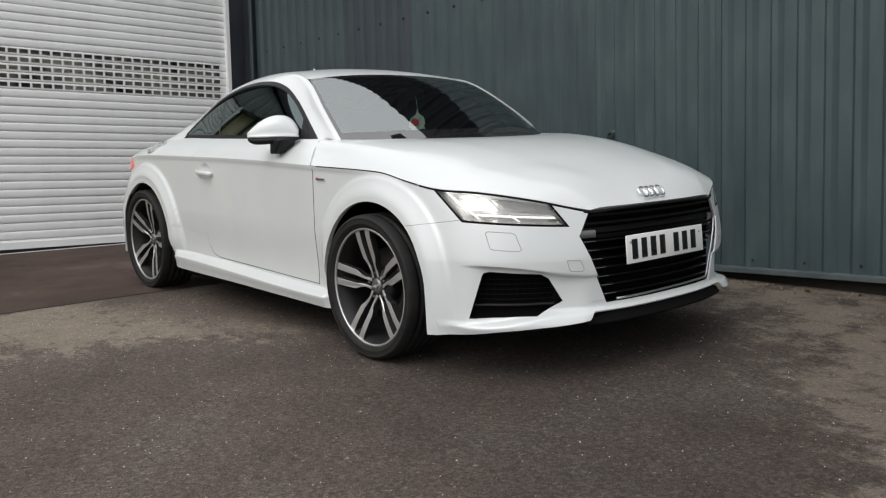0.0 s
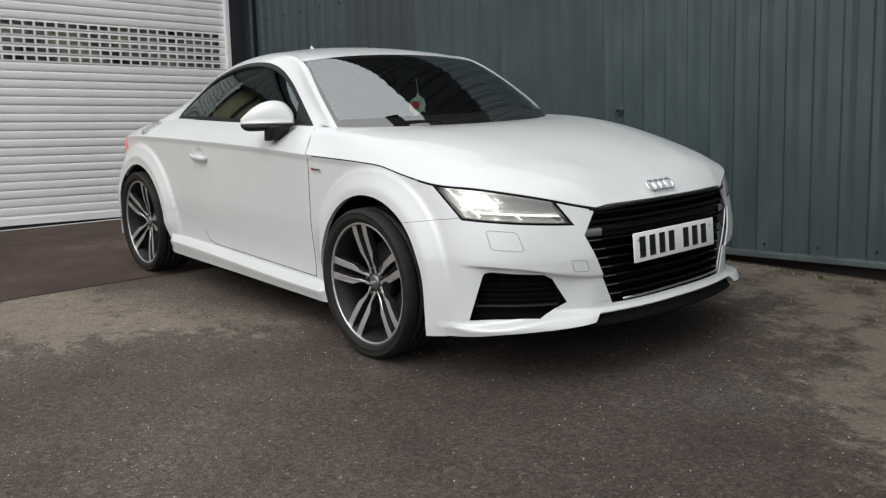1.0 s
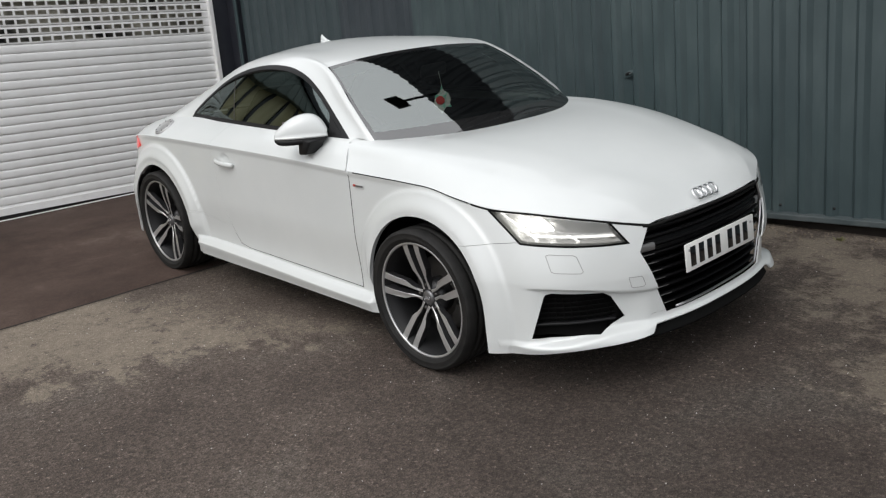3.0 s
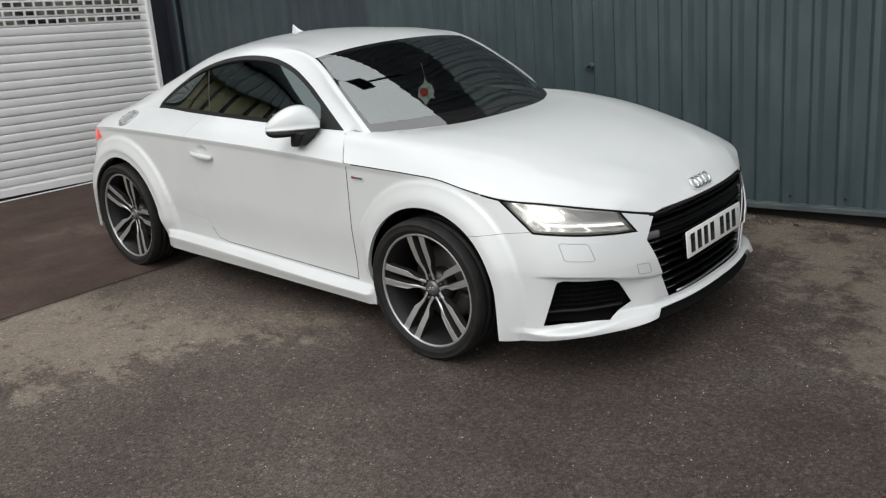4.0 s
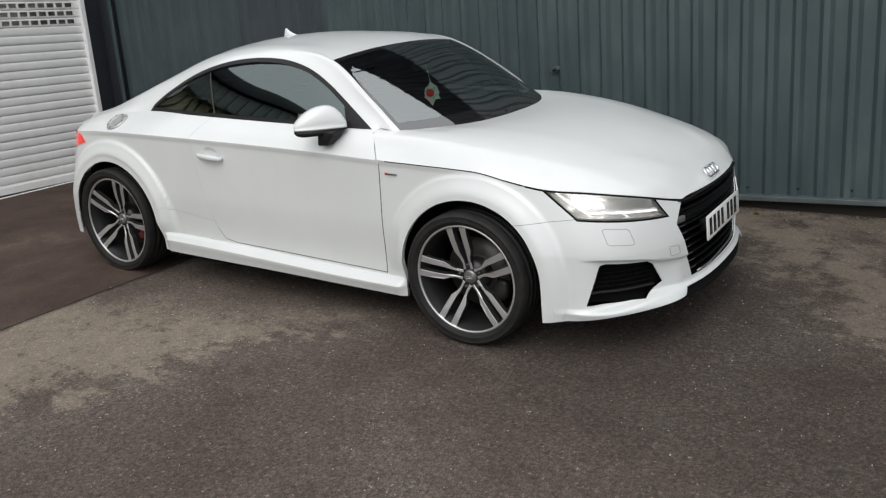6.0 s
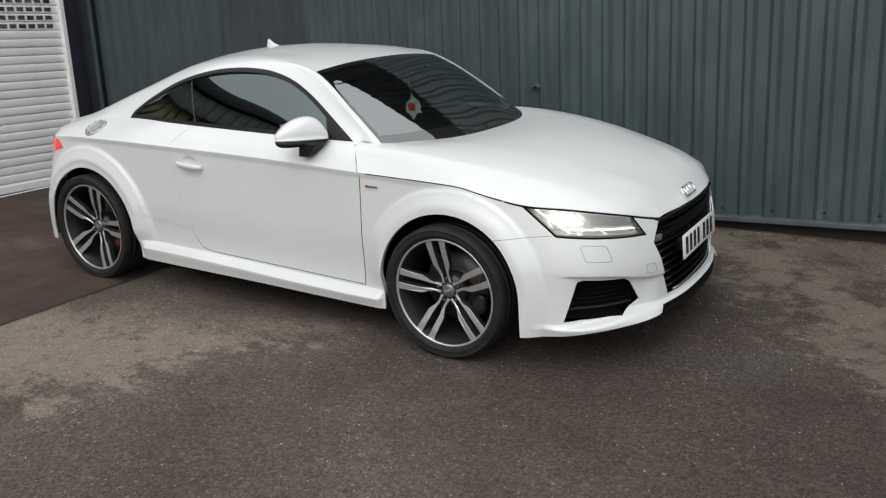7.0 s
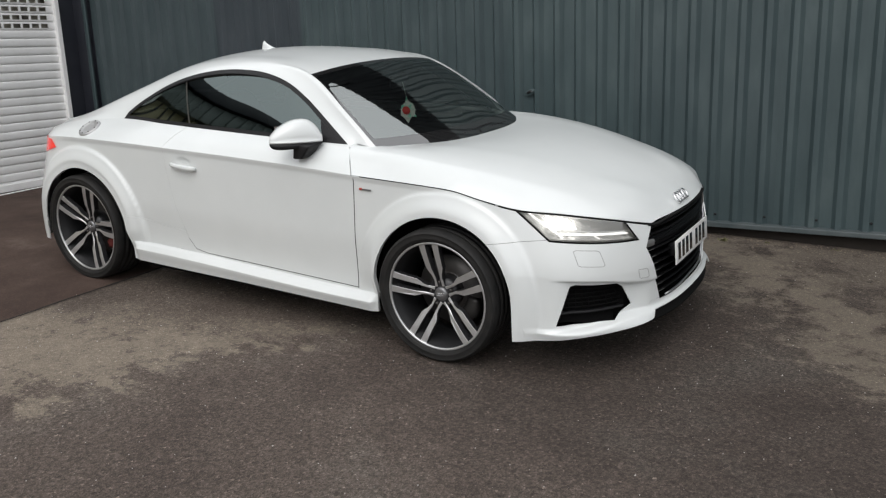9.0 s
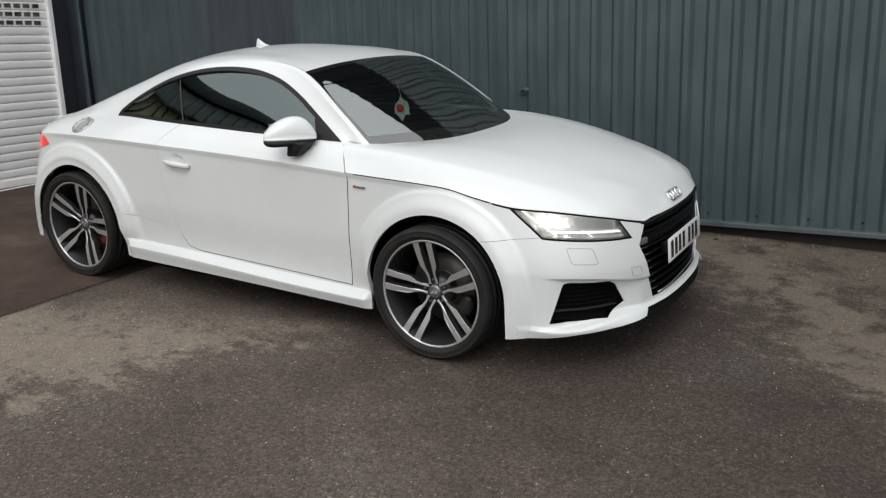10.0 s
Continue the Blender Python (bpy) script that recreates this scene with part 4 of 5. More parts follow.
for s in (-1, 1):
    rows, lowr = [], []
    for t, x, end in mirror_rows(-.628, .335):
        f = 1 - (abs(t - .41) / (.42 if t < .41 else .61)) ** (2.6 if t < .41 else 1.9)
        top = .982 + .088 * max(0.0, f) ** .9
        thick = .078 * end + .002
        out = .868 + .016 * math.sin(math.pi * t) + .016 * end
        lip = .007
        ring = [(x, -(out - .010), .973 - lip - .006), (x, -(out - .002), .973 - lip - .003), (x, -(out + .001), .973 - lip + .002), (x, -(out + .001), .969), (x, -(out - .004), .9735)]
        for k in range(1, 13):
            b = math.pi / 2 * k / 12
            ring.append((x, -(out - .004 - (thick - .004) * (1 - max(0.0, math.cos(b)) ** .62)), .9735 + (top - .9735) * math.sin(b) ** .85))
        ring.append((x, -(out - thick), .95))
        rows.append(ring)
        w_, h = .066 * end + .002, .034 * end * (.75 + .35 * t)
        zt = .973 - lip - .004
        lowr.append([(x, -out + .004, zt), (x, -out + .006, zt - h * .8), (x, -out + w_ * .5, zt - h), (x, -out + w_, zt - h * .5), (x, -out + w_, zt), (x, -out + .004, zt)])
    shell = grid(rows)
    bmesh.ops.transform(shell, matrix=MIRROR_TURN, verts=shell.verts)
    bmesh.ops.holes_fill(shell, edges=[e for e in shell.edges if e.is_boundary], sides=400)
    bmesh.ops.recalc_face_normals(shell, faces=shell.faces)
    root = part("door_mirror", shell if s == -1 else mirrored(shell), M_PAINT, car, "white door mirror with black base and arm",
                matrix=pose(0, 0, 0) if s == -1 else pose(0, 0, -.01))
    bm = grid(lowr)
    bmesh.ops.transform(bm, matrix=MIRROR_TURN, verts=bm.verts)
    part("mirror_base", bm if s == -1 else mirrored(bm), M_BLACK, root)
    bm = prism([(-.800, .880), (-.742, .884), (-.690, .952), (-.790, .962)], .095, .010)
    for w in bm.verts:
        w.co.y = -.862 + w.co.y
    part("mirror_arm", bm if s == -1 else mirrored(bm), M_BLACK, root)
    bm = grid([[(-.70 - .22 * t, -(.800 + .010 * math.sin(math.pi * t)), z) for z in (.960, 1.0, 1.035)] for t in [k / 8 for k in range(9)]])
    bmesh.ops.transform(bm, matrix=MIRROR_TURN, verts=bm.verts)
    part("mirror_glass", bm if s == -1 else mirrored(bm), M_CHROME, root)

# Door handles, fuel cap, side badges
for s in (-1, 1):
    grip = []
    for k in range(17):
        t = k / 16
        x = -1.690 + .190 * t
        z = .778 - .012 * t
        out = .842 + .020 * math.sin(math.pi * min(1, max(0, (t * 1.08 - .04)))) ** .5
        r = .0135 - .003 * abs(2 * t - 1) ** 6
        grip.append([(x, s * (out + r * .7 * math.cos(a)), z + r * math.sin(a)) for a in [2 * math.pi * j / 10 for j in range(11)]])
    bm = grid(grip)
    bmesh.ops.holes_fill(bm, edges=[e for e in bm.edges if e.is_boundary], sides=12)
    part("door_handle", bm, M_PAINT, doors[0 if s == -1 else 1], "white door handle")
    b = part("side_badge", box(.017, .004, .011, .0015), M_CALIPER, car, "small red and grey side badge", matrix=pose(-.415, s * .838, .768, 0, 0, 0))
    part("badge_strip", box(.052, .003, .008, .001), M_CAPGREY, b, matrix=pose(.034, 0, -.001))
M_CAP = mat("satin_aluminium", (0.42, 0.42, 0.42), 0.5, 0.7)
co, no, i, d = SKIN_SHOULDER.tree.find_nearest(Vector((-2.452, -.757, .920)))
if no.y > 0:
    no = -no
q = no.to_track_quat("Y", "Z").to_matrix().to_4x4()
cap = part("fuel_cap", lathe([(0, .006), (.030, .006), (.046, .005), (.048, .008), (.064, .007), (.068, .002), (.07, -.004)], 40), M_CAP, car, "round satin aluminium fuel cap", matrix=Matrix.Translation(co) @ q)
for k in range(8):
    a = radians(45 * k)
    part("cap_bolt", lathe([(0, .003), (.004, .0025), (.005, 0)], 10), M_DISC, cap, matrix=Matrix.Translation((.056 * math.cos(a), .0075, .056 * math.sin(a))))

# Aerial fin
rows = []
for k in range(13):
    t = k / 12
    h = .004 + .050 * (t / .86) ** 2.1 if t < .86 else .054 * (1 - ((t - .86) / .14) ** 1.5 * .95)
    wd = .013 * math.sin(math.pi * min(.97, t * .85 + .08))
    rows.append([(.055 - .13 * t, wd * math.cos(a), h * math.sin(a)) for a in [math.pi * j / 10 for j in range(11)]])
part("aerial_fin", grid(rows), M_PAINT, car, "white shark-fin aerial", matrix=pose(-1.665, 0, 1.334, 0, -3, 0))

# Tail lamps
for s in (-1, 1):
    rows = []
    for k in range(15):
        t = 18.70 + 1.8 * k / 14
        r = []
        for j in range(7):
            z = .838 - .085 * (j / 6) * (0.55 + .45 * min(1, k / 5))
            p = Vector(flank(t - .22 * (j / 6), z))
            n = SKIN_SIDE.normal(p) or Vector((-1, -1, 0)).normalized()
            if n.y > 0:
                n.negate()
            p = p + n * .006
            r.append((p.x, p.y * -s, p.z))
        rows.append(r)
    part("tail_lamp", grid(rows), M_REDLAMP, car, "red wrap-around tail lamp, lit")

# Screen border, scuttle and wipers
NOSE_Y = [POST(0)[1] * (1 - k / 12) for k in range(25)]
def cowl_pt(k, dx, dz):
    f = k / 24
    t = abs(2 * f - 1)
    a, c = POST(0), CROWN(0)
    x = c[0] + (a[0] - c[0]) * t ** 3.4
    y = -a[1] * (1 - 2 * f)
    z = c[2] + (a[2] - c[2]) * t ** 2
    return (x + dx, y, z + dz)
rows = [[cowl_pt(k, -.02, .000), cowl_pt(k, .02, -.02), cowl_pt(k, .05, -.03)] for k in range(25)]
part("scuttle", grid(rows), M_BLACK, car, "black scuttle panel below the windscreen")
for y0, y1 in ((-.42, .12), (.05, .58)):
    pts = []
    for k in range(9):
        t = k / 8
        y = y0 + (y1 - y0) * t
        co, no, i, d = SKIN_HOUSE.tree.find_nearest(Vector((-.235 - .03 * t, -abs(y), .94)))
        pts.append((co.x + .014, y, co.z - .014))
    part("wiper", tube(pts, .007, 6), M_BLACK, car)

# Dark headlining under the roof, clear of the screens
lining = [[(p[0], p[1] * .96, p[2] - .022) for p in r[JA - 3:JC + 1]] for r in house_rows[T_HEAD - 3:T_TAIL0 + 3]]
part("headlining", closed(grid(lining)), M_INTERIOR, car, "black roof lining")
for half in (1, -1):
    pl = [[(p[0] - .012, half * (p[1] + .030), p[2] - .006) for p in r[8:JA + 1]] for r in house_rows[2:T_HEAD + 1]]
    part("pillar_lining", grid(pl), M_INTERIOR, car)

# Cabin: floor pan, engine bay, wheel-arch liners, seats, dashboard
tray = [[(.40 + (nose_x(y) - .48) * k / 4, y, .190 + .020 * k / 4) for k in range(5)] for y in np.linspace(-.66, .66, 29)]
tray = grid(tray)
bmesh.ops.solidify(tray, geom=tray.faces[:], thickness=.03)
part("undertray", tray, M_LINER, car, "black undertray behind the splitter")
part("undertray", box(.95, 1.14, .05, .01, at=(-.05, 0, .175)), M_LINER, car)
part("floor_pan", box(3.0, 1.24, .12, .02, at=(-1.35, 0, .19)), M_LINER, car)
part("floor_pan", box(1.62, 1.56, .09, .02, at=(-1.25, 0, .175)), M_LINER, car)
part("engine_bay", box(1.05, 1.06, .42, .03, at=(.245, 0, .43)), M_LINER, car)
part("boot_tub", box(.95, 1.05, .45, .03, at=(-2.75, 0, .48)), M_LINER, car)
for hx, cx, r in WHEELS:
    for s in (-1, 1):
        rows = []
        for k in range(25):
            a = math.pi * (-.12 + 1.24 * k / 24)
            rows.append([(cx + rr * math.cos(a), s * y, HUB_Z + rr * math.sin(a)) for rr, y in ((r + .012, .79), (r + .015, .70), (r + .012, .56), (.10, .55))])
        part("arch_liner", grid(rows), M_LINER, car)
for s in (-1, 1):
    part("door_card", box(1.35, .05, .62, .02, at=(-1.15, s * .70, .60)), M_INTERIOR, car)
    part("rear_card", box(.9, .05, .60, .02, at=(-2.2, s * .62, .62)), M_INTERIOR, car)
rows = []
for i in range(21):
    y = -.66 + 1.32 * i / 20
    hump = .035 * math.exp(-((y + .36) / .17) ** 2)
    rows.append([(-.30, y, .90), (-.45, y, .925), (-.66, y, .925 + hump), (-.74, y, .91 + hump), (-.78, y, .84), (-.70, y, .62), (-.35, y, .60)])
part("dashboard", grid(rows), M_INTERIOR, car, "dark dashboard")
for y in (-.36, .36):
    prof = [(-1.05, .45), (-1.10, .52), (-1.45, .50), (-1.52, .60), (-1.66, .98), (-1.64, 1.10), (-1.70, 1.12), (-1.76, 1.08), (-1.74, .95), (-1.62, .48), (-1.55, .38), (-1.1, .38)]
    bm = bmesh.new()
    rws = []
    for t in (-1, -.85, -.4, 0, .4, .85, 1):
        rws.append([(px_, y + .25 * t * (1 if pz < 1.0 else .55), pz + (.03 * t * t if px_ > -1.5 else 0)) for px_, pz in prof + prof[:1]])
    bm.free()
    bm = grid(rws)
    bmesh.ops.holes_fill(bm, edges=[e for e in bm.edges if e.is_boundary], sides=30)
    part("seat", bm, M_INTERIOR, car, "dark sports seat")
ringp = [(0, .18 * math.cos(a), .18 * math.sin(a)) for a in [2 * math.pi * j / 32 for j in range(32)]]
part("steering_wheel", tube(ringp, .015, 8, True), M_INTERIOR, car, matrix=pose(-.93, -.36, .84, 0, -25, 0))
bm = box(.03, .22, .065, .02, segs=3)
part("rear_view_mirror", bm, M_BLACK, car, matrix=pose(-.75, 0, 1.175, 0, 10, 12))

# A paper air freshener hangs from the mirror, inside the screen
M_FRESH_G = mat("green_white_paper", (0.45, 0.62, 0.50), 0.8)
v = coords(M_FRESH_G)
setin(M_FRESH_G, "Base Color", ramp(M_FRESH_G, noise_tex(M_FRESH_G, v, 26, 2), [(0.42, (0.30, 0.82, 0.60)), (0.50, (0.95, 0.97, 0.90)), (0.62, (0.97, 0.93, 0.86))]))
M_FRESH_R = mat("red_paper", (0.90, 0.06, 0.05), 0.8)
root = TILT @ pose(-.69, -.015, 1.03, -26, 0, 52)
poly = [(.008, .075), (.014, .045), (.040, .022), (.048, -.012), (.040, -.030), (.048, -.052), (.020, -.048), (-.006, -.085), (-.022, -.055), (-.042, -.035), (-.036, -.002), (-.030, .018), (-.004, .035)]
fr = part("air_freshener", prism(poly, .003), M_FRESH_G, None, matrix=root, flat=True)
tagged(fr, "green, white and red paper air freshener on a string", "air freshener")
part("flower", lathe([(0, .0045), (.018, .004), (.024, .001)], 9), M_FRESH_R, fr, "red flower shape", matrix=pose(-.008, .003, -.012))
part("flower", lathe([(0, .0015), (.018, .002), (.024, .0005)], 9), M_FRESH_R, fr, "red flower shape", matrix=pose(-.008, -.003, -.012, 0, 0, 180))
part("string", tube([(.008, .0015, .075), (.004, .0015, .12), (0, .0015, .155)], .0012, 5), M_FRESH_G, fr)

# ---- setting ----
M_ASPHALT = mat("worn_asphalt", (0.05, 0.042, 0.037), 0.85, spec=0.25)
v = coords(M_ASPHALT)
grit = node(M_ASPHALT, "ShaderNodeTexVoronoi", Scale=115.0)
wire(M_ASPHALT, v, grit.inputs["Vector"])
fine = node(M_ASPHALT, "ShaderNodeTexVoronoi", Scale=320.0)
wire(M_ASPHALT, v, fine.inputs["Vector"])
stone = ramp(M_ASPHALT, grit.outputs["Color"], [(0.0, g3(0.54)), (0.42, g3(0.87)), (0.75, g3(1.09)), (0.90, g3(1.45)), (0.975, g3(2.8))])
stone2 = ramp(M_ASPHALT, fine.outputs["Color"], [(0.0, g3(0.6)), (0.6, g3(1.0)), (0.9, g3(1.45)), (0.98, g3(2.4))])
blot = noise_tex(M_ASPHALT, v, 1.1, 8, 0.68)
base = ramp(M_ASPHALT, blot, [(0.28, (0.056, 0.0425, 0.036)), (0.50, (0.086, 0.0680, 0.0575)), (0.70, (0.112, 0.096, 0.083))])


def scaled(m, out, start, width):
    n = m.node_tree.nodes.new("ShaderNodeMapRange")
    wire(m, out, n.inputs["Value"])
    n.inputs["From Min"].default_value, n.inputs["From Max"].default_value = start, start + width
    return n.outputs["Result"]


def dust_or_shade(m, vec, direction, start, width, amount, stops):
    """A ragged band beyond a line across the yard, for pale dust and for painted shade."""
    dot = m.node_tree.nodes.new("ShaderNodeVectorMath")
    dot.operation = "DOT_PRODUCT"
    wire(m, vec, dot.inputs[0])
    dot.inputs[1].default_value = direction
    rag = noise_tex(m, coords(m, scale=(1.0, 1.5, 1)), 4.6, 13, 0.76)
    add = node(m, "ShaderNodeMath")
    add.operation = "MULTIPLY_ADD"
    wire(m, rag, add.inputs[0])
    add.inputs[1].default_value = amount
    sway = node(m, "ShaderNodeMath")
    sway.operation = "MULTIPLY_ADD"
    wire(m, noise_tex(m, coords(m), 0.55, 2, 0.5), sway.inputs[0])
    sway.inputs[1].default_value = 1.2
    wire(m, dot.outputs["Value"], sway.inputs[2])
    wire(m, sway.outputs[0], add.inputs[2])
    return ramp(m, scaled(m, add.outputs[0], start + amount * .5 + .6, width), stops)


dust_a = dust_or_shade(M_ASPHALT, v, (-1.0, 0.50, 0), 0.08, 0.65, 2.6, [(0.0, g3(0)), (0.32, g3(0.14)), (0.44, g3(0.66)), (0.58, g3(0.90)), (1.0, g3(1.0))])
# Pale dust fades out towards the car, which paints in the shade beside its sill
sill_shade = dust_or_shade(M_ASPHALT, v, (0.15, -1.0, 0), 0.62, 0.55, 1.0, [(0.0, g3(0.15)), (0.5, g3(0.65)), (1.0, g3(1))])
dust_a = mix(M_ASPHALT, 1.0, dust_a, sill_shade, "MULTIPLY")
dust_b = dust_or_shade(M_ASPHALT, v, (1.0, 0.90, 0), 1.25, 1.6, 2.8, [(0.0, g3(0)), (0.17, g3(0.2)), (0.22, g3(0.9)), (0.55, g3(1.0)), (0.75, g3(0.7)), (1.0, g3(0.55))])
mottle = ramp(M_ASPHALT, noise_tex(M_ASPHALT, v, 3.4, 12, 0.72), [(0.43, g3(0.04)), (0.485, g3(0.66)), (0.53, g3(1.0))])
dust_b = mix(M_ASPHALT, 1.0, dust_b, mottle, "MULTIPLY")
patch = noise_tex(M_ASPHALT, v, 7.5, 10, 0.74)
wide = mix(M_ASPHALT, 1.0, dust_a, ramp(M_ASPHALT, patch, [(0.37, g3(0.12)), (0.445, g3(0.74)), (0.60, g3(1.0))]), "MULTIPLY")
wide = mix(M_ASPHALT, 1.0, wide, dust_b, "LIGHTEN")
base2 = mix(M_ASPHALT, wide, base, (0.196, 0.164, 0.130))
clump = ramp(M_ASPHALT, noise_tex(M_ASPHALT, v, 52, 3, 0.6), [(0.30, g3(0.70)), (0.50, g3(1.0)), (0.70, g3(1.36))])
stones = mix(M_ASPHALT, 1.0, mix(M_ASPHALT, 1.0, stone, stone2, "MULTIPLY"), clump, "MULTIPLY")
film = ramp(M_ASPHALT, wide, [(0.0, g3(0.0)), (1.0, g3(0.62))])
gritc = mix(M_ASPHALT, 1.0, base2, mix(M_ASPHALT, film, stones, g3(1.0)), "MULTIPLY")
# The car's shade round its nose, painted into the asphalt; lighter away from it
nose_shade = dust_or_shade(M_ASPHALT, v, (0.42, 0.52, 0), -0.62, 0.75, 1.3, [(0.0, g3(1.14)), (0.35, g3(0.98)), (0.60, g3(0.80)), (1.0, g3(0.76))])
gritc = mix(M_ASPHALT, 1.0, gritc, nose_shade, "MULTIPLY")
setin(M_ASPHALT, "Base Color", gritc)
n0 = bump(M_ASPHALT, fine.outputs["Distance"], 0.5, 0.003)
n1 = bump(M_ASPHALT, grit.outputs["Distance"], 0.8, 0.006, n0)
bump(M_ASPHALT, noise_tex(M_ASPHALT, v, 9, 6), 0.35, 0.012, n1)
setin(M_ASPHALT, "Roughness", ramp(M_ASPHALT, blot, [(0.3, g3(0.74)), (0.7, g3(0.94))]))


def steps(a, b, d):
    return [round(a + d * k, 3) for k in range(int((b - a) / d) + 1)]


far_marks = [-60, -40, -25, -16, -12, 12, 16, 25, 40, 60]
xs = sorted(set(far_marks + steps(-10, 8, .2)))
ys = sorted(set(far_marks + steps(-10, 6, .2)))
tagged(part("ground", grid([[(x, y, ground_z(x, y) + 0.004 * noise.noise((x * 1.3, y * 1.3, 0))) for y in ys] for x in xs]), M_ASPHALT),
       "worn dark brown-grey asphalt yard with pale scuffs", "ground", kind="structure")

# A newer, smoother strip of asphalt along the shutter, laid over the old surface
M_NEW = mat("smooth_dark_asphalt", (0.05, 0.042, 0.038), 0.85, spec=0.2)
v = coords(M_NEW)
grit = node(M_NEW, "ShaderNodeTexVoronoi", Scale=210.0)
wire(M_NEW, v, grit.inputs["Vector"])
tone = ramp(M_NEW, noise_tex(M_NEW, v, 1.3, 10, 0.72), [(0.34, (0.042, 0.0275, 0.0225)), (0.5, (0.068, 0.0455, 0.037)), (0.58, (0.080, 0.055, 0.045)), (0.66, (0.120, 0.089, 0.073))])
setin(M_NEW, "Base Color", mix(M_NEW, 1.0, tone, ramp(M_NEW, grit.outputs["Color"], [(0, g3(0.7)), (0.9, g3(1.1)), (0.98, g3(1.9))]), "MULTIPLY"))
bump(M_NEW, grit.outputs["Distance"], 0.35, 0.003)


def seam_x(y):
    return -2.27 + 0.02 * (y + 1.0)


rows = []
for y in steps(-9, 1.2, .15):
    x1 = seam_x(y) + 0.012 * noise.noise((0, y * 3, 4))
    x0 = shutter_x(y) - .02
    rows.append([(x0 + (x1 - x0) * k / 30, y, ground_z(x0 + (x1 - x0) * k / 30, y) + (0.010 if k < 30 else -0.004)) for k in range(31)])
tagged(part("apron", grid(rows), M_NEW), "smoother dark asphalt apron before the shutter", "pavement", kind="structure")

# The open joint along the apron's edge, dark with dirt
M_JOINT = mat("dirt_joint", (0.014, 0.011, 0.009), 0.95)
rows = []
for y in steps(-9, 1.2, .05):
    x = seam_x(y) + 0.012 * noise.noise((0, y * 3, 4)) + .004
    w = 0.0035 + 0.006 * max(0.0, noise.noise((2, y * 4.1, 7))) + 0.0015 * noise.noise((5, y * 21, 1))
    rows.append([(x - w, y, ground_z(x, y) + .0115), (x + w, y, ground_z(x, y) + .0065)])
tagged(part("joint", grid(rows), M_JOINT), "dark open joint between old and new asphalt", "joint", kind="structure")

# Cladding: sheets with narrow ribs on a steel frame
M_CLAD = mat("dark_green_cladding", (0.052, 0.068, 0.070), 0.4, spec=0.34)
v = coords(M_CLAD, scale=(1, 1, 0.25))
streak = noise_tex(M_CLAD, v, 7, 6, 0.6)
clad_tone = ramp(M_CLAD, streak, [(0.3, (0.040, 0.057, 0.062)), (0.55, (0.051, 0.071, 0.076)), (0.75, (0.067, 0.088, 0.092))])
info = M_CLAD.node_tree.nodes.new("ShaderNodeObjectInfo")
setin(M_CLAD, "Base Color", mix(M_CLAD, 1.0, clad_tone, ramp(M_CLAD, info.outputs["Color"], [(0.0, (0.78, 0.70, 0.76)), (0.5, (0.88, 0.88, 0.89)), (1.0, (1.05, 1.08, 1.06))]), "MULTIPLY"))
setin(M_CLAD, "Roughness", ramp(M_CLAD, streak, [(0.3, g3(0.34)), (0.7, g3(0.46))]))
M_DARKTRIM = mat("dark_blue_flashing", (0.020, 0.022, 0.030), 0.5)
v = coords(M_DARKTRIM)
setin(M_DARKTRIM, "Base Color", ramp(M_DARKTRIM, noise_tex(M_DARKTRIM, v, 3, 5), [(0.35, (0.016, 0.018, 0.026)), (0.7, (0.027, 0.029, 0.037))]))
M_FLASH = mat("grey_green_flashing", (0.10, 0.115, 0.115), 0.45)
v = coords(M_FLASH)
setin(M_FLASH, "Base Color", ramp(M_FLASH, noise_tex(M_FLASH, v, 6, 6), [(0.35, (0.048, 0.062, 0.066)), (0.7, (0.085, 0.098, 0.100))]))
M_UPPER = mat("unseen_reflection_dark", (0.010, 0.011, 0.013), 0.7, spec=0.06)
v = coords(M_UPPER)
setin(M_UPPER, "Base Color", ramp(M_UPPER, noise_tex(M_UPPER, v, 5, 5), [(0.35, (0.008, 0.009, 0.011)), (0.7, (0.014, 0.016, 0.018))]))
M_SCREW = mat("dark_screw", (0.01, 0.01, 0.01), 0.5, 0.4)
M_SOIL_SHADE = mat("soil_and_gap_shade", (0.018, 0.014, 0.011), 0.95)

wall = part("wall_clad", box(15.2, .08, 4.17, 0.0, at=(0, 0, 0)), M_DARKTRIM, None, matrix=pose(2.0, wall_y(2.0) + .085, 2.23, 0, 0, WALL_ANGLE), flat=True)
tagged(wall, "tall dark green ribbed steel cladding wall", "wall", kind="structure")
PITCH, BAND, WALL_TOP = 0.16, 2.75, 4.32
RIB = ((0, .030), (.037, .030), (.063, .0), (.097, .0), (.123, .030))


def ribbed(x0, x1, z0, z1):
    """A sheet of trapezoid ribs, six to a sheet's width, between two lengths."""
    prof = [(k * PITCH + x, y) for k in range(6) for x, y in RIB] + [(6 * PITCH, .030)]
    xs, ys_ = [p[0] for p in prof], [p[1] for p in prof]
    pts = [(x0, float(np.interp(x0, xs, ys_)))] + [p for p in prof if x0 < p[0] < x1] + [(x1, float(np.interp(x1, xs, ys_)))]
    return grid([[(x, y, z) for x, y in pts] for z in (z0, z1)])


def on_wall(ob):
    ob.parent = wall
    ob.matrix_parent_inverse = wall.matrix_basis.inverted()
    return ob


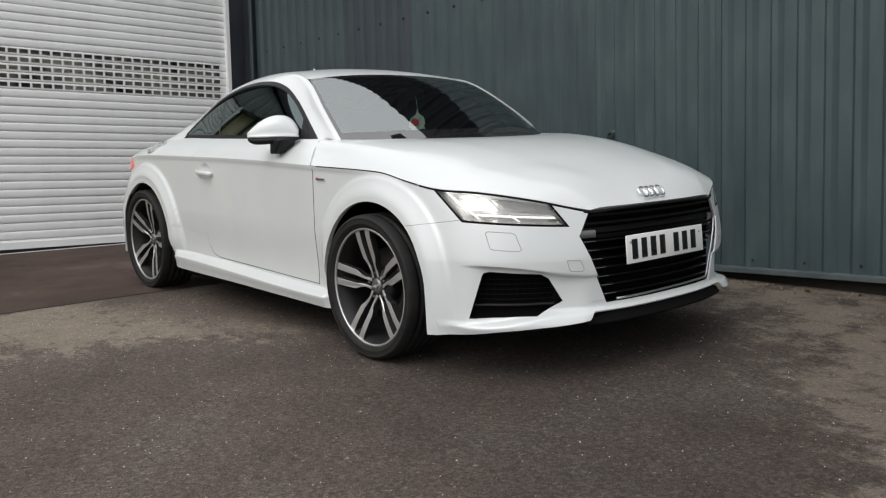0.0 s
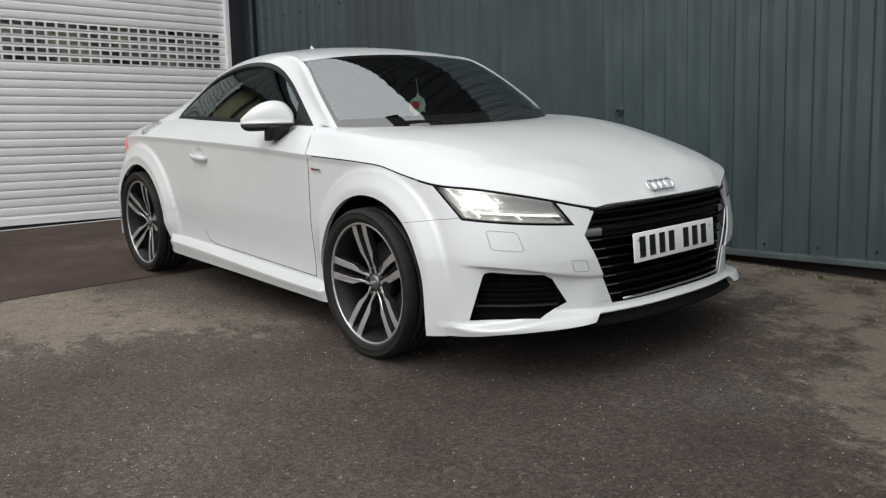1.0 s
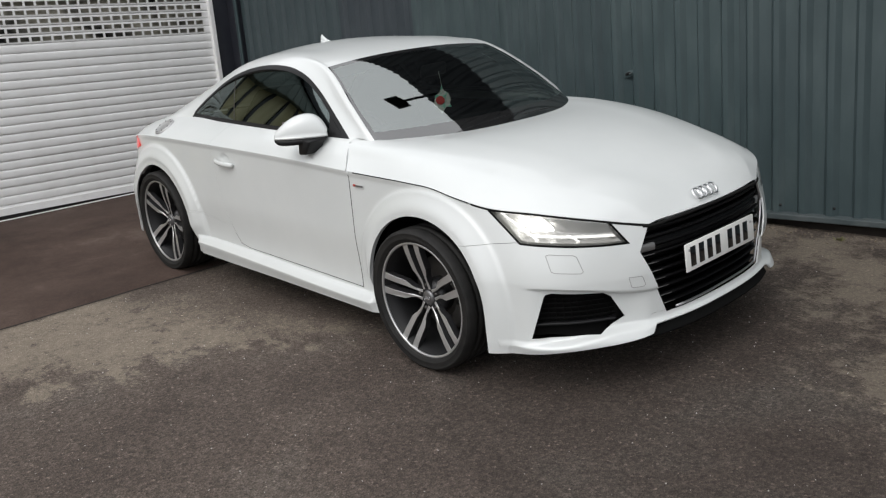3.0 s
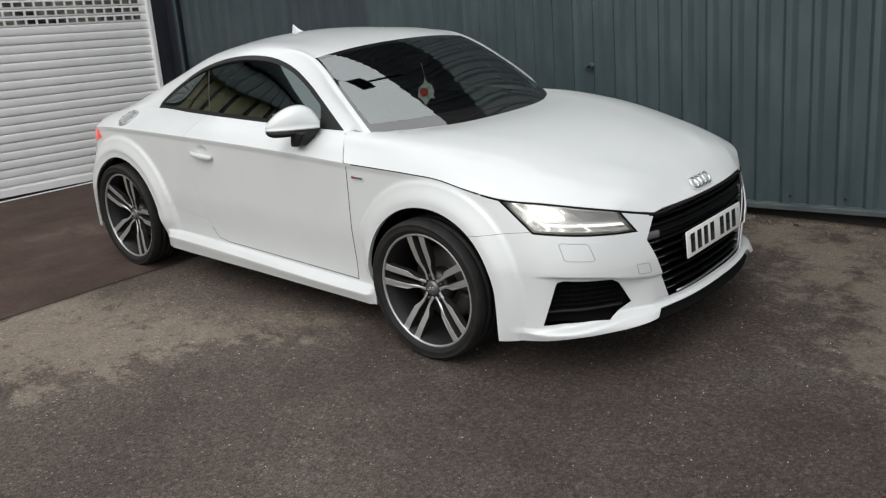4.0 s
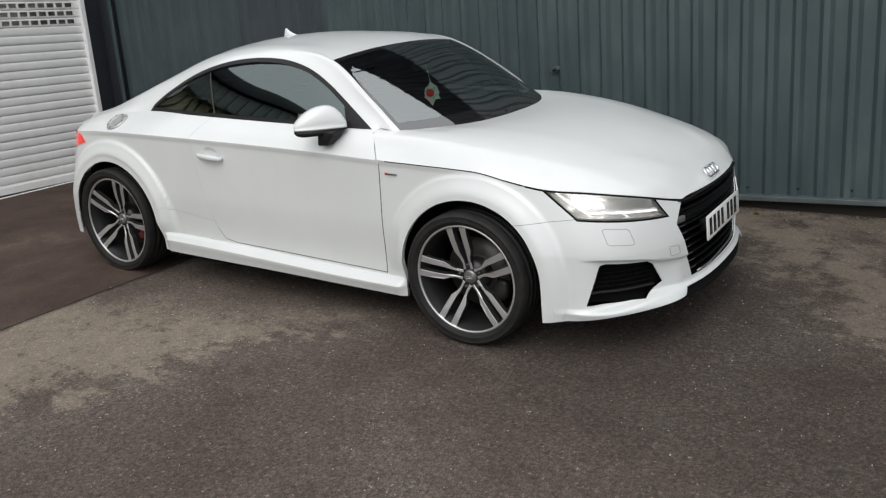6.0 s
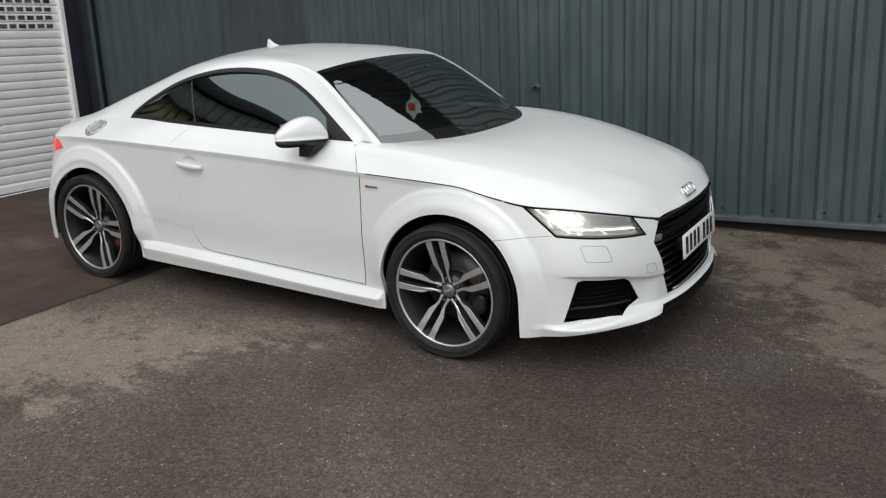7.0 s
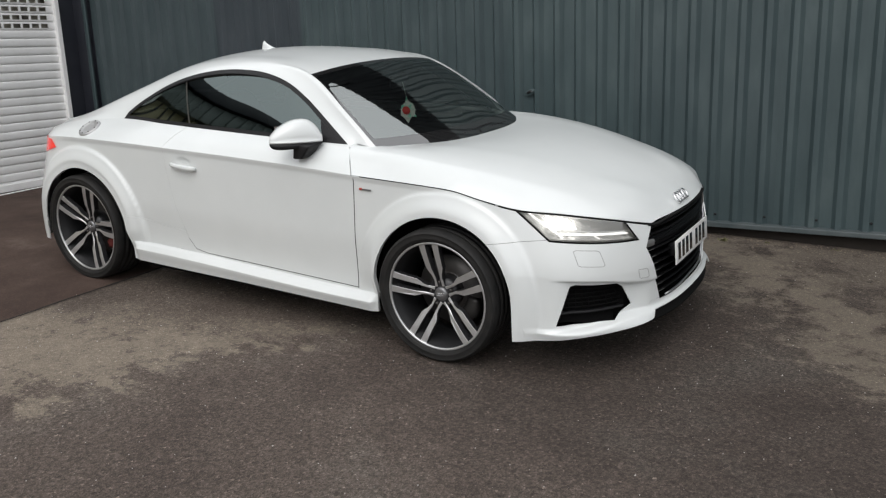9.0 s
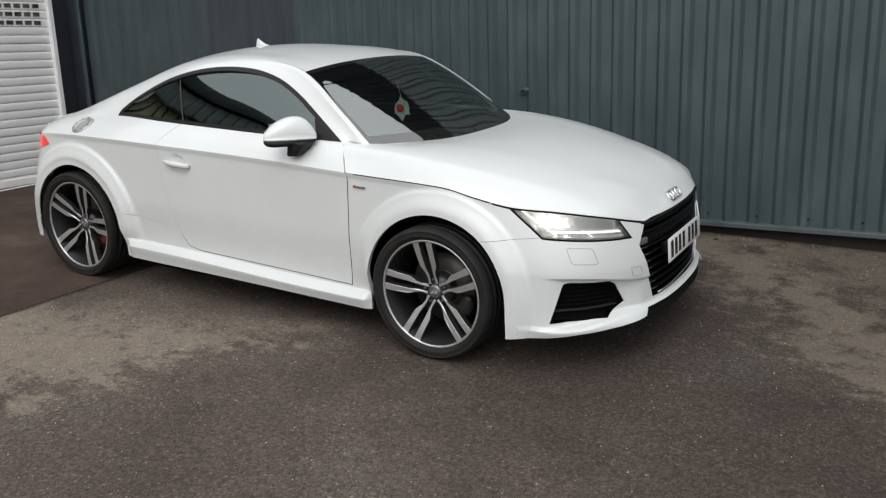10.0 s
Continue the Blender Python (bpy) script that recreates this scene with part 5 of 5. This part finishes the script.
# Sheets from different batches: one is duller and bluer than its neighbours
TONES = (.50, .46, .0, .80, .72, .95, .78, .88, .70, .9, .8, .75, .9, .85, .8)
sheet_mesh = upper_mesh = None
for k in range(15):
    x0 = -5.76 + .96 * k
    m = Matrix.Translation((x0, wall_y(x0) - .002 * (k % 2), 0)) @ pose(0, 0, 0, 0, 0, WALL_ANGLE)
    if k == 0:
        first = part("cladding_sheet", ribbed(.30, .96, .136, BAND), M_CLAD, None, flat=True, matrix=m)
    elif sheet_mesh is None:
        first = part("cladding_sheet", ribbed(0, .96, .136, BAND), M_CLAD, None, flat=True, matrix=m)
        sheet_mesh = first.data
    else:
        first = new("cladding_sheet", sheet_mesh)
        first.matrix_basis = m
    first.color = (TONES[k], TONES[k], TONES[k], 1)
    on_wall(first)
    # Near-black sheets added above the view, to darken what the windscreen reflects
    if upper_mesh is None:
        high = part("upper_sheet", ribbed(0, .96, BAND, WALL_TOP), M_UPPER, None, "unseen upper cladding sheet, near black to darken the screen reflection", flat=True, matrix=m)
        upper_mesh = high.data
    else:
        high = tagged(new("upper_sheet", upper_mesh), "unseen upper cladding sheet, near black to darken the screen reflection")
        high.matrix_basis = m
    on_wall(high)
screw_mesh = None
for k in range(42):
    x = -5.20 + .32 * k
    if screw_mesh is None:
        ob = part("screw", lathe([(0, .010), (.006, .009), (.008, .004), (.014, .003), (.014, 0)], 10), M_SCREW, None)
        screw_mesh = ob.data
    else:
        ob = new("screw", screw_mesh)
    ob.matrix_basis = Matrix.Translation((x, wall_y(x) - .003, 2.152)) @ pose(0, 0, 0, 0, 0, 180 + WALL_ANGLE)
    on_wall(ob)
    low = on_wall(new("screw", screw_mesh))
    low.matrix_basis = Matrix.Translation((x + .03, wall_y(x + .03) - .001, .200)) @ pose(0, 0, 0, 0, 0, 180 + WALL_ANGLE) @ Matrix.Scale(.62, 4)
rail = box(15.1, .085, .034, .004)
tagged(part("base_flashing", rail, M_FLASH, None, matrix=pose(2.0, wall_y(2.0) - .006, .124, 0, .45, WALL_ANGLE), flat=True), "grey-green steel drip flashing at the wall foot", "flashing", kind="structure")
# Near-black plinth: dark soil and the shadow of the gap in one colour
tagged(part("plinth", box(15.1, .10, .5, .004), M_SOIL_SHADE, None, matrix=pose(2.0, wall_y(2.0) + .075, -.13, 0, 0, WALL_ANGLE), flat=True), "dark plinth under the cladding, with the gap's shade in its colour", "plinth", kind="structure")
# Dent in one sheet
dent = part("dent", lathe([(0, .004), (.010, .002), (.022, .006), (.034, .001), (.046, 0)], 14), M_CLAD, wall, "small dent in the sheet")
dent.matrix_parent_inverse = wall.matrix_basis.inverted()
dent.matrix_basis = Matrix.Translation((-.775, wall_y(-.775) + .002, 1.03)) @ pose(0, 0, 0, 0, 20, 180) @ Matrix.Diagonal((1.0, 1, .45, 1))

hole = part("puncture", lathe([(0, .003), (.010, .004), (.015, .001)], 11), M_SCREW, wall, "small dark puncture in the sheet")
hole.matrix_parent_inverse = wall.matrix_basis.inverted()
hole.matrix_basis = Matrix.Translation((-.780, wall_y(-.78) - .004, 1.031)) @ pose(0, 0, 0, 0, 20, 180) @ Matrix.Diagonal((1.6, 1, .7, 1))
flap = part("bent_flap", prism([(0, 0), (.022, .004), (.026, .013), (.004, .009)], .006, .001), M_FLASH, wall, "bent metal flap")
flap.matrix_parent_inverse = wall.matrix_basis.inverted()
flap.matrix_basis = Matrix.Translation((-.768, wall_y(-.77) - .014, 1.026)) @ pose(0, 0, 0, 0, 0, 15)

# Corner pier between shutter and cladding
pier = merged(box(.26, .06, 3.9, .004, at=(-5.625, wall_y(-5.6) + .02, 2.07)), box(.06, .22, 3.9, .004, at=(shutter_x(1.5) - .015, 1.50, 2.07)))
tagged(part("corner_pier", pier, M_DARKTRIM, None), "dark blue steel corner pier beside the shutter", "pier", kind="structure")
tagged(part("corner_trim", box(.05, .02, 3.9, .004, at=(-5.50, wall_y(-5.5) - .012, 2.07)), M_CLAD, None), "narrow green corner trim", "trim", kind="structure")

# Roller shutter
M_SHUT = mat("white_shutter_paint", (0.78, 0.78, 0.785), 0.42)
v = coords(M_SHUT, scale=(1, 1, 1))
dirt = noise_tex(M_SHUT, v, 5, 7, 0.65)
setin(M_SHUT, "Base Color", ramp(M_SHUT, dirt, [(0.28, (0.78, 0.77, 0.755)), (0.5, (0.845, 0.84, 0.83)), (0.75, (0.875, 0.87, 0.865))]))
M_SEAL = mat("black_seal", (0.012, 0.012, 0.012), 0.7)
Y0, Y1 = -1.50, 1.345
shutter = part("roller_shutter", box(.02, 3.1, 2.9, 0), M_SEAL, None, matrix=pose(shutter_x(-.05) - .30, -.05, 1.62, 0, 0, math.degrees(math.atan(.057))), flat=True)
tagged(shutter, "white slatted steel roller shutter with a slotted vision band", "roller shutter", kind="structure")
SLAT = ((0, -.005), (.002, .005), (.007, .0088), (.022, .0112), (.052, .0112), (.067, .0088), (.0722, .005), (.0742, -.005), (.077, -.005))


def hang(ob):
    ob.parent = shutter
    ob.matrix_parent_inverse = shutter.matrix_basis.inverted()
    return ob


slat_data = None
z = 2.0475 - .077 * 24
k = 0
while z < 3.0:
    row = round((z - (2.0475 - .077 * 5)) / .077)
    if 0 <= row < 5:
        bm = bmesh.new()
        lo, hi = .019, .058
        cols = [Y0] + [q for n in range(44) for q in (-2.826 + .098 * n, -2.826 + .098 * n + .078)] + [Y1]
        cols = [q for q in cols if q <= Y1]
        zs = sorted(set([p[0] for p in SLAT] + [lo, hi]))
        outp = {zz: float(np.interp(zz, [p[0] for p in SLAT], [p[1] for p in SLAT])) for zz in zs}
        vs = [[bm.verts.new((shutter_x(y) + outp[zz], y, z + zz)) for zz in zs] for y in cols]
        for i in range(len(cols) - 1):
            for j in range(len(zs) - 1):
                hole = i % 2 == 1 and lo <= zs[j] < hi and .07 < cols[i + 1] - cols[i] < .085
                if not hole:
                    bm.faces.new((vs[i][j], vs[i + 1][j], vs[i + 1][j + 1], vs[i][j + 1]))
        edges = [e for e in bm.edges if e.is_boundary]
        ext = bmesh.ops.extrude_edge_only(bm, edges=edges)
        for w in ext["geom"]:
            if isinstance(w, bmesh.types.BMVert):
                w.co.x -= .010
        bmesh.ops.recalc_face_normals(bm, faces=bm.faces)
        hang(part("slotted_slat", bm, M_SHUT, None, flat=True))
    else:
        if slat_data is None:
            ob = part("slat", grid([[(shutter_x(y) + o, y, zz) for zz, o in SLAT] for y in (Y0, -.7, .2, Y1)]), M_SHUT, None)
            slat_data = ob.data
        else:
            ob = new("slat", slat_data)
        ob.matrix_basis = pose(.0015 * math.sin(k * 2.3), 0, z)
        hang(ob)
    z += .077
    k += 1
zb = 2.0475 - .077 * 24
hang(part("bottom_rail", grid([[(shutter_x(y) + o, y, zz) for zz, o in ((zb + .060, -.004), (zb + .060, .014), (zb + .054, .019), (zb - .008, .019), (zb - .012, .0), (zb - .012, -.01))] for y in (Y0, Y1)]), M_SHUT, None, flat=True))
hang(part("rubber_seal", grid([[(shutter_x(y) + o, y, zz) for zz, o in ((zb - .011, .010), (zb - .044, .010), (zb - .044, -.02))] for y in (Y0, Y1)]), M_SEAL, None, flat=True))
tagged(part("threshold", grid([[(shutter_x(y) + o, y, zz) for zz, o in ((ground_z(-5.5, y) + .004, .10), (ground_z(-5.5, y) + .013, .097), (ground_z(-5.5, y) + .013, .060))] for y in (Y0, -.7, 0, Y1)]), M_SHUT, None, flat=True),
       "thin white steel threshold under the shutter", "threshold", kind="structure")
guide = box(.075, .048, 2.95, .006, at=(shutter_x(1.37) + .012, 1.368, 1.64))
hang(part("guide_rail", guide, M_SHUT, None, flat=True))
hang(part("guide_rail", box(.075, .060, 2.95, .006, at=(shutter_x(Y0) + .012, Y0 - .02, 1.64)), M_SHUT, None, flat=True))
SHUT_TURN = math.degrees(math.atan(.057))
# Above the shutters: ribbed fascia sheets under a dark gutter
M_FASCIA = mat("grey_green_fascia", (0.20, 0.23, 0.22), 0.5)
v = coords(M_FASCIA)
setin(M_FASCIA, "Base Color", ramp(M_FASCIA, noise_tex(M_FASCIA, v, 4, 5), [(0.35, (0.17, 0.20, 0.19)), (0.7, (0.24, 0.27, 0.26))]))
fascia = tagged(part("fascia", box(.20, 13.4, .52, .01), M_FASCIA, None, matrix=pose(shutter_x(-5.2) - .06, -5.2, 3.155, 0, 0, SHUT_TURN)),
                "grey-green ribbed steel fascia over the shutter", "fascia", kind="structure")
rib_data = None
for k in range(54):
    y = -6.6 + .245 * k
    if rib_data is None:
        ob = part("fascia_rib", box(.030, .070, .50, .008), M_FASCIA, fascia, matrix=pose(.112, y, 0))
        rib_data = ob.data
    else:
        ob = new("fascia_rib", rib_data)
        ob.parent = fascia
        ob.matrix_basis = pose(.112, y, 0)
tagged(part("roof_edge", box(.5, 13.4, .30, .02), M_DARKTRIM, None, matrix=pose(shutter_x(-5.2) - .09, -5.2, 3.57, 0, 0, SHUT_TURN)), "dark roof edge and gutter", "roof edge", kind="structure")
# The next bay: timber-boarded doors behind slim dark posts
M_BEIGE = mat("beige_boards", (0.55, 0.48, 0.28), 0.6)
v = coords(M_BEIGE, scale=(1, 3, .4))
setin(M_BEIGE, "Base Color", ramp(M_BEIGE, noise_tex(M_BEIGE, v, 2.0, 5), [(0.35, (0.52, 0.44, 0.24)), (0.65, (0.74, 0.66, 0.42))]))
tagged(part("wall_bay", box(.2, 10.1, 2.80, .01), M_BEIGE, None, matrix=pose(shutter_x(-6.68) - .28, -6.68, 1.52, 0, 0, SHUT_TURN)), "beige boarded wall of the next bay", "wall", kind="structure")
for k in range(28):
    y = -1.66 - .36 * k
    tagged(part("bay_post", box(.05, .06, 2.80, .006), M_DARKTRIM, None, matrix=pose(shutter_x(y) - .15, y, 1.52)), "slim dark steel bay post", "post", kind="structure")
# what shows through the slots
M_STORE = mat("dim_store_room", (0.20, 0.18, 0.15), 0.8)
v = coords(M_STORE)
setin(M_STORE, "Base Color", ramp(M_STORE, noise_tex(M_STORE, v, 2.5, 3), [(0.36, (0.03, 0.03, 0.03)), (0.56, (0.55, 0.52, 0.43))]))
tagged(part("store_partition", box(.03, 3.1, .5, .004), M_STORE, None, matrix=pose(shutter_x(-.05) - .10, -.05, 1.86, 0, 0, math.degrees(math.atan(.057)))), "dim stored goods behind the vision slots", "partition", kind="structure")

# ---- weeds and grit at the wall foot ----
M_WEED = mat("yellow_green_weed", (0.10, 0.095, 0.04), 0.7)
M_LEAF = mat("dead_leaf", (0.16, 0.10, 0.05), 0.8)


def weed(x, y, n, size, seed):
    r = random.Random(seed)
    bm = bmesh.new()
    for _ in range(n):
        a, l = r.uniform(0, 6.28), size * r.uniform(.4, 1)
        d = Vector((math.cos(a), math.sin(a), r.uniform(.25, 1.1))).normalized()
        sd = d.orthogonal().normalized() * l * .14
        b = Vector((r.uniform(-.02, .02), r.uniform(-.015, .015), 0))
        bm.faces.new([bm.verts.new(b), bm.verts.new(b + d * l * .5 + sd), bm.verts.new(b + d * l), bm.verts.new(b + d * l * .5 - sd)])
    return part("weed", bm, M_WEED, None, matrix=pose(x, y, ground_z(x, y)), flat=True)


tagged(weed(.685, 1.70, 22, .045, 1), "small yellow-green weed at the wall foot", "weed")
for i, x in enumerate((1.35, .95, 1.9)):
    tagged(weed(x, wall_y(x) - .07, 9, .03, 5 + i), "tiny tuft of weed at the wall foot", "weed")
r = random.Random(9)
bm = bmesh.new()
for _ in range(700):
    x = r.uniform(-3, 4.2)
    y = wall_y(x) - abs(r.gauss(0, .10)) - .02
    s = r.uniform(.003, .011)
    z = ground_z(x, y) + s * .3
    q = Euler((r.uniform(0, 3), r.uniform(0, 3), r.uniform(0, 3))).to_matrix()
    p = [Vector((x, y, z)) + q @ Vector(c) * s for c in ((1, 0, -.4), (-.6, .9, -.3), (-.6, -.9, -.3), (0, 0, .7))]
    vs = [bm.verts.new(w) for w in p]
    for a, b, c in ((0, 1, 2), (0, 1, 3), (1, 2, 3), (2, 0, 3)):
        bm.faces.new((vs[a], vs[b], vs[c]))
bmesh.ops.recalc_face_normals(bm, faces=bm.faces)
M_GRIT = mat("grit", (0.16, 0.13, 0.10), 0.9)
tagged(part("debris", bm, M_GRIT, None, flat=True), "loose grit and dead leaf bits along the wall foot", "debris", kind="stuff")
r = random.Random(4)
bm = bmesh.new()
for _ in range(3200):
    x, y = r.uniform(-4.5, 4), r.uniform(-4.0, 1.5)
    s = .0012 + .0036 * r.random() ** 2.2
    z = ground_z(x, y) + s * .3
    q = Euler((r.uniform(0, 3), r.uniform(0, 3), r.uniform(0, 3))).to_matrix()
    p = [Vector((x, y, z)) + q @ Vector(c) * s for c in ((1, 0, -.4), (-.6, .9, -.3), (-.6, -.9, -.3), (0, 0, .7))]
    vs = [bm.verts.new(w) for w in p]
    for a, b, c in ((0, 1, 2), (0, 1, 3), (1, 2, 3), (2, 0, 3)):
        bm.faces.new((vs[a], vs[b], vs[c]))
bmesh.ops.recalc_face_normals(bm, faces=bm.faces)
M_CHIP = mat("pale_chippings", (0.40, 0.38, 0.355), 0.6)
tagged(part("chippings", bm, M_CHIP, None, flat=True), "pale stone chippings scattered on the asphalt", "chippings", kind="stuff")

# ---- floodlight on an arm at the wall head, and the building across the yard ----
fl = part("floodlight", merged(box(.17, .36, .05, .015), box(.14, .32, .02, .004, at=(0, 0, -.032))), M_BLACK, None, matrix=pose(-1.03, .59, 3.60, 0, 0, 16))
tagged(fl, "black floodlight on an arm over the wall head", "floodlight")
part("arm", tube([(0, .16, .01), (0, .60, .06), (0, 1.20, .14)], .016, 8), M_BLACK, fl)
part("bracket", box(.10, .03, .08, .006), M_BLACK, fl, matrix=pose(0, .17, .0))
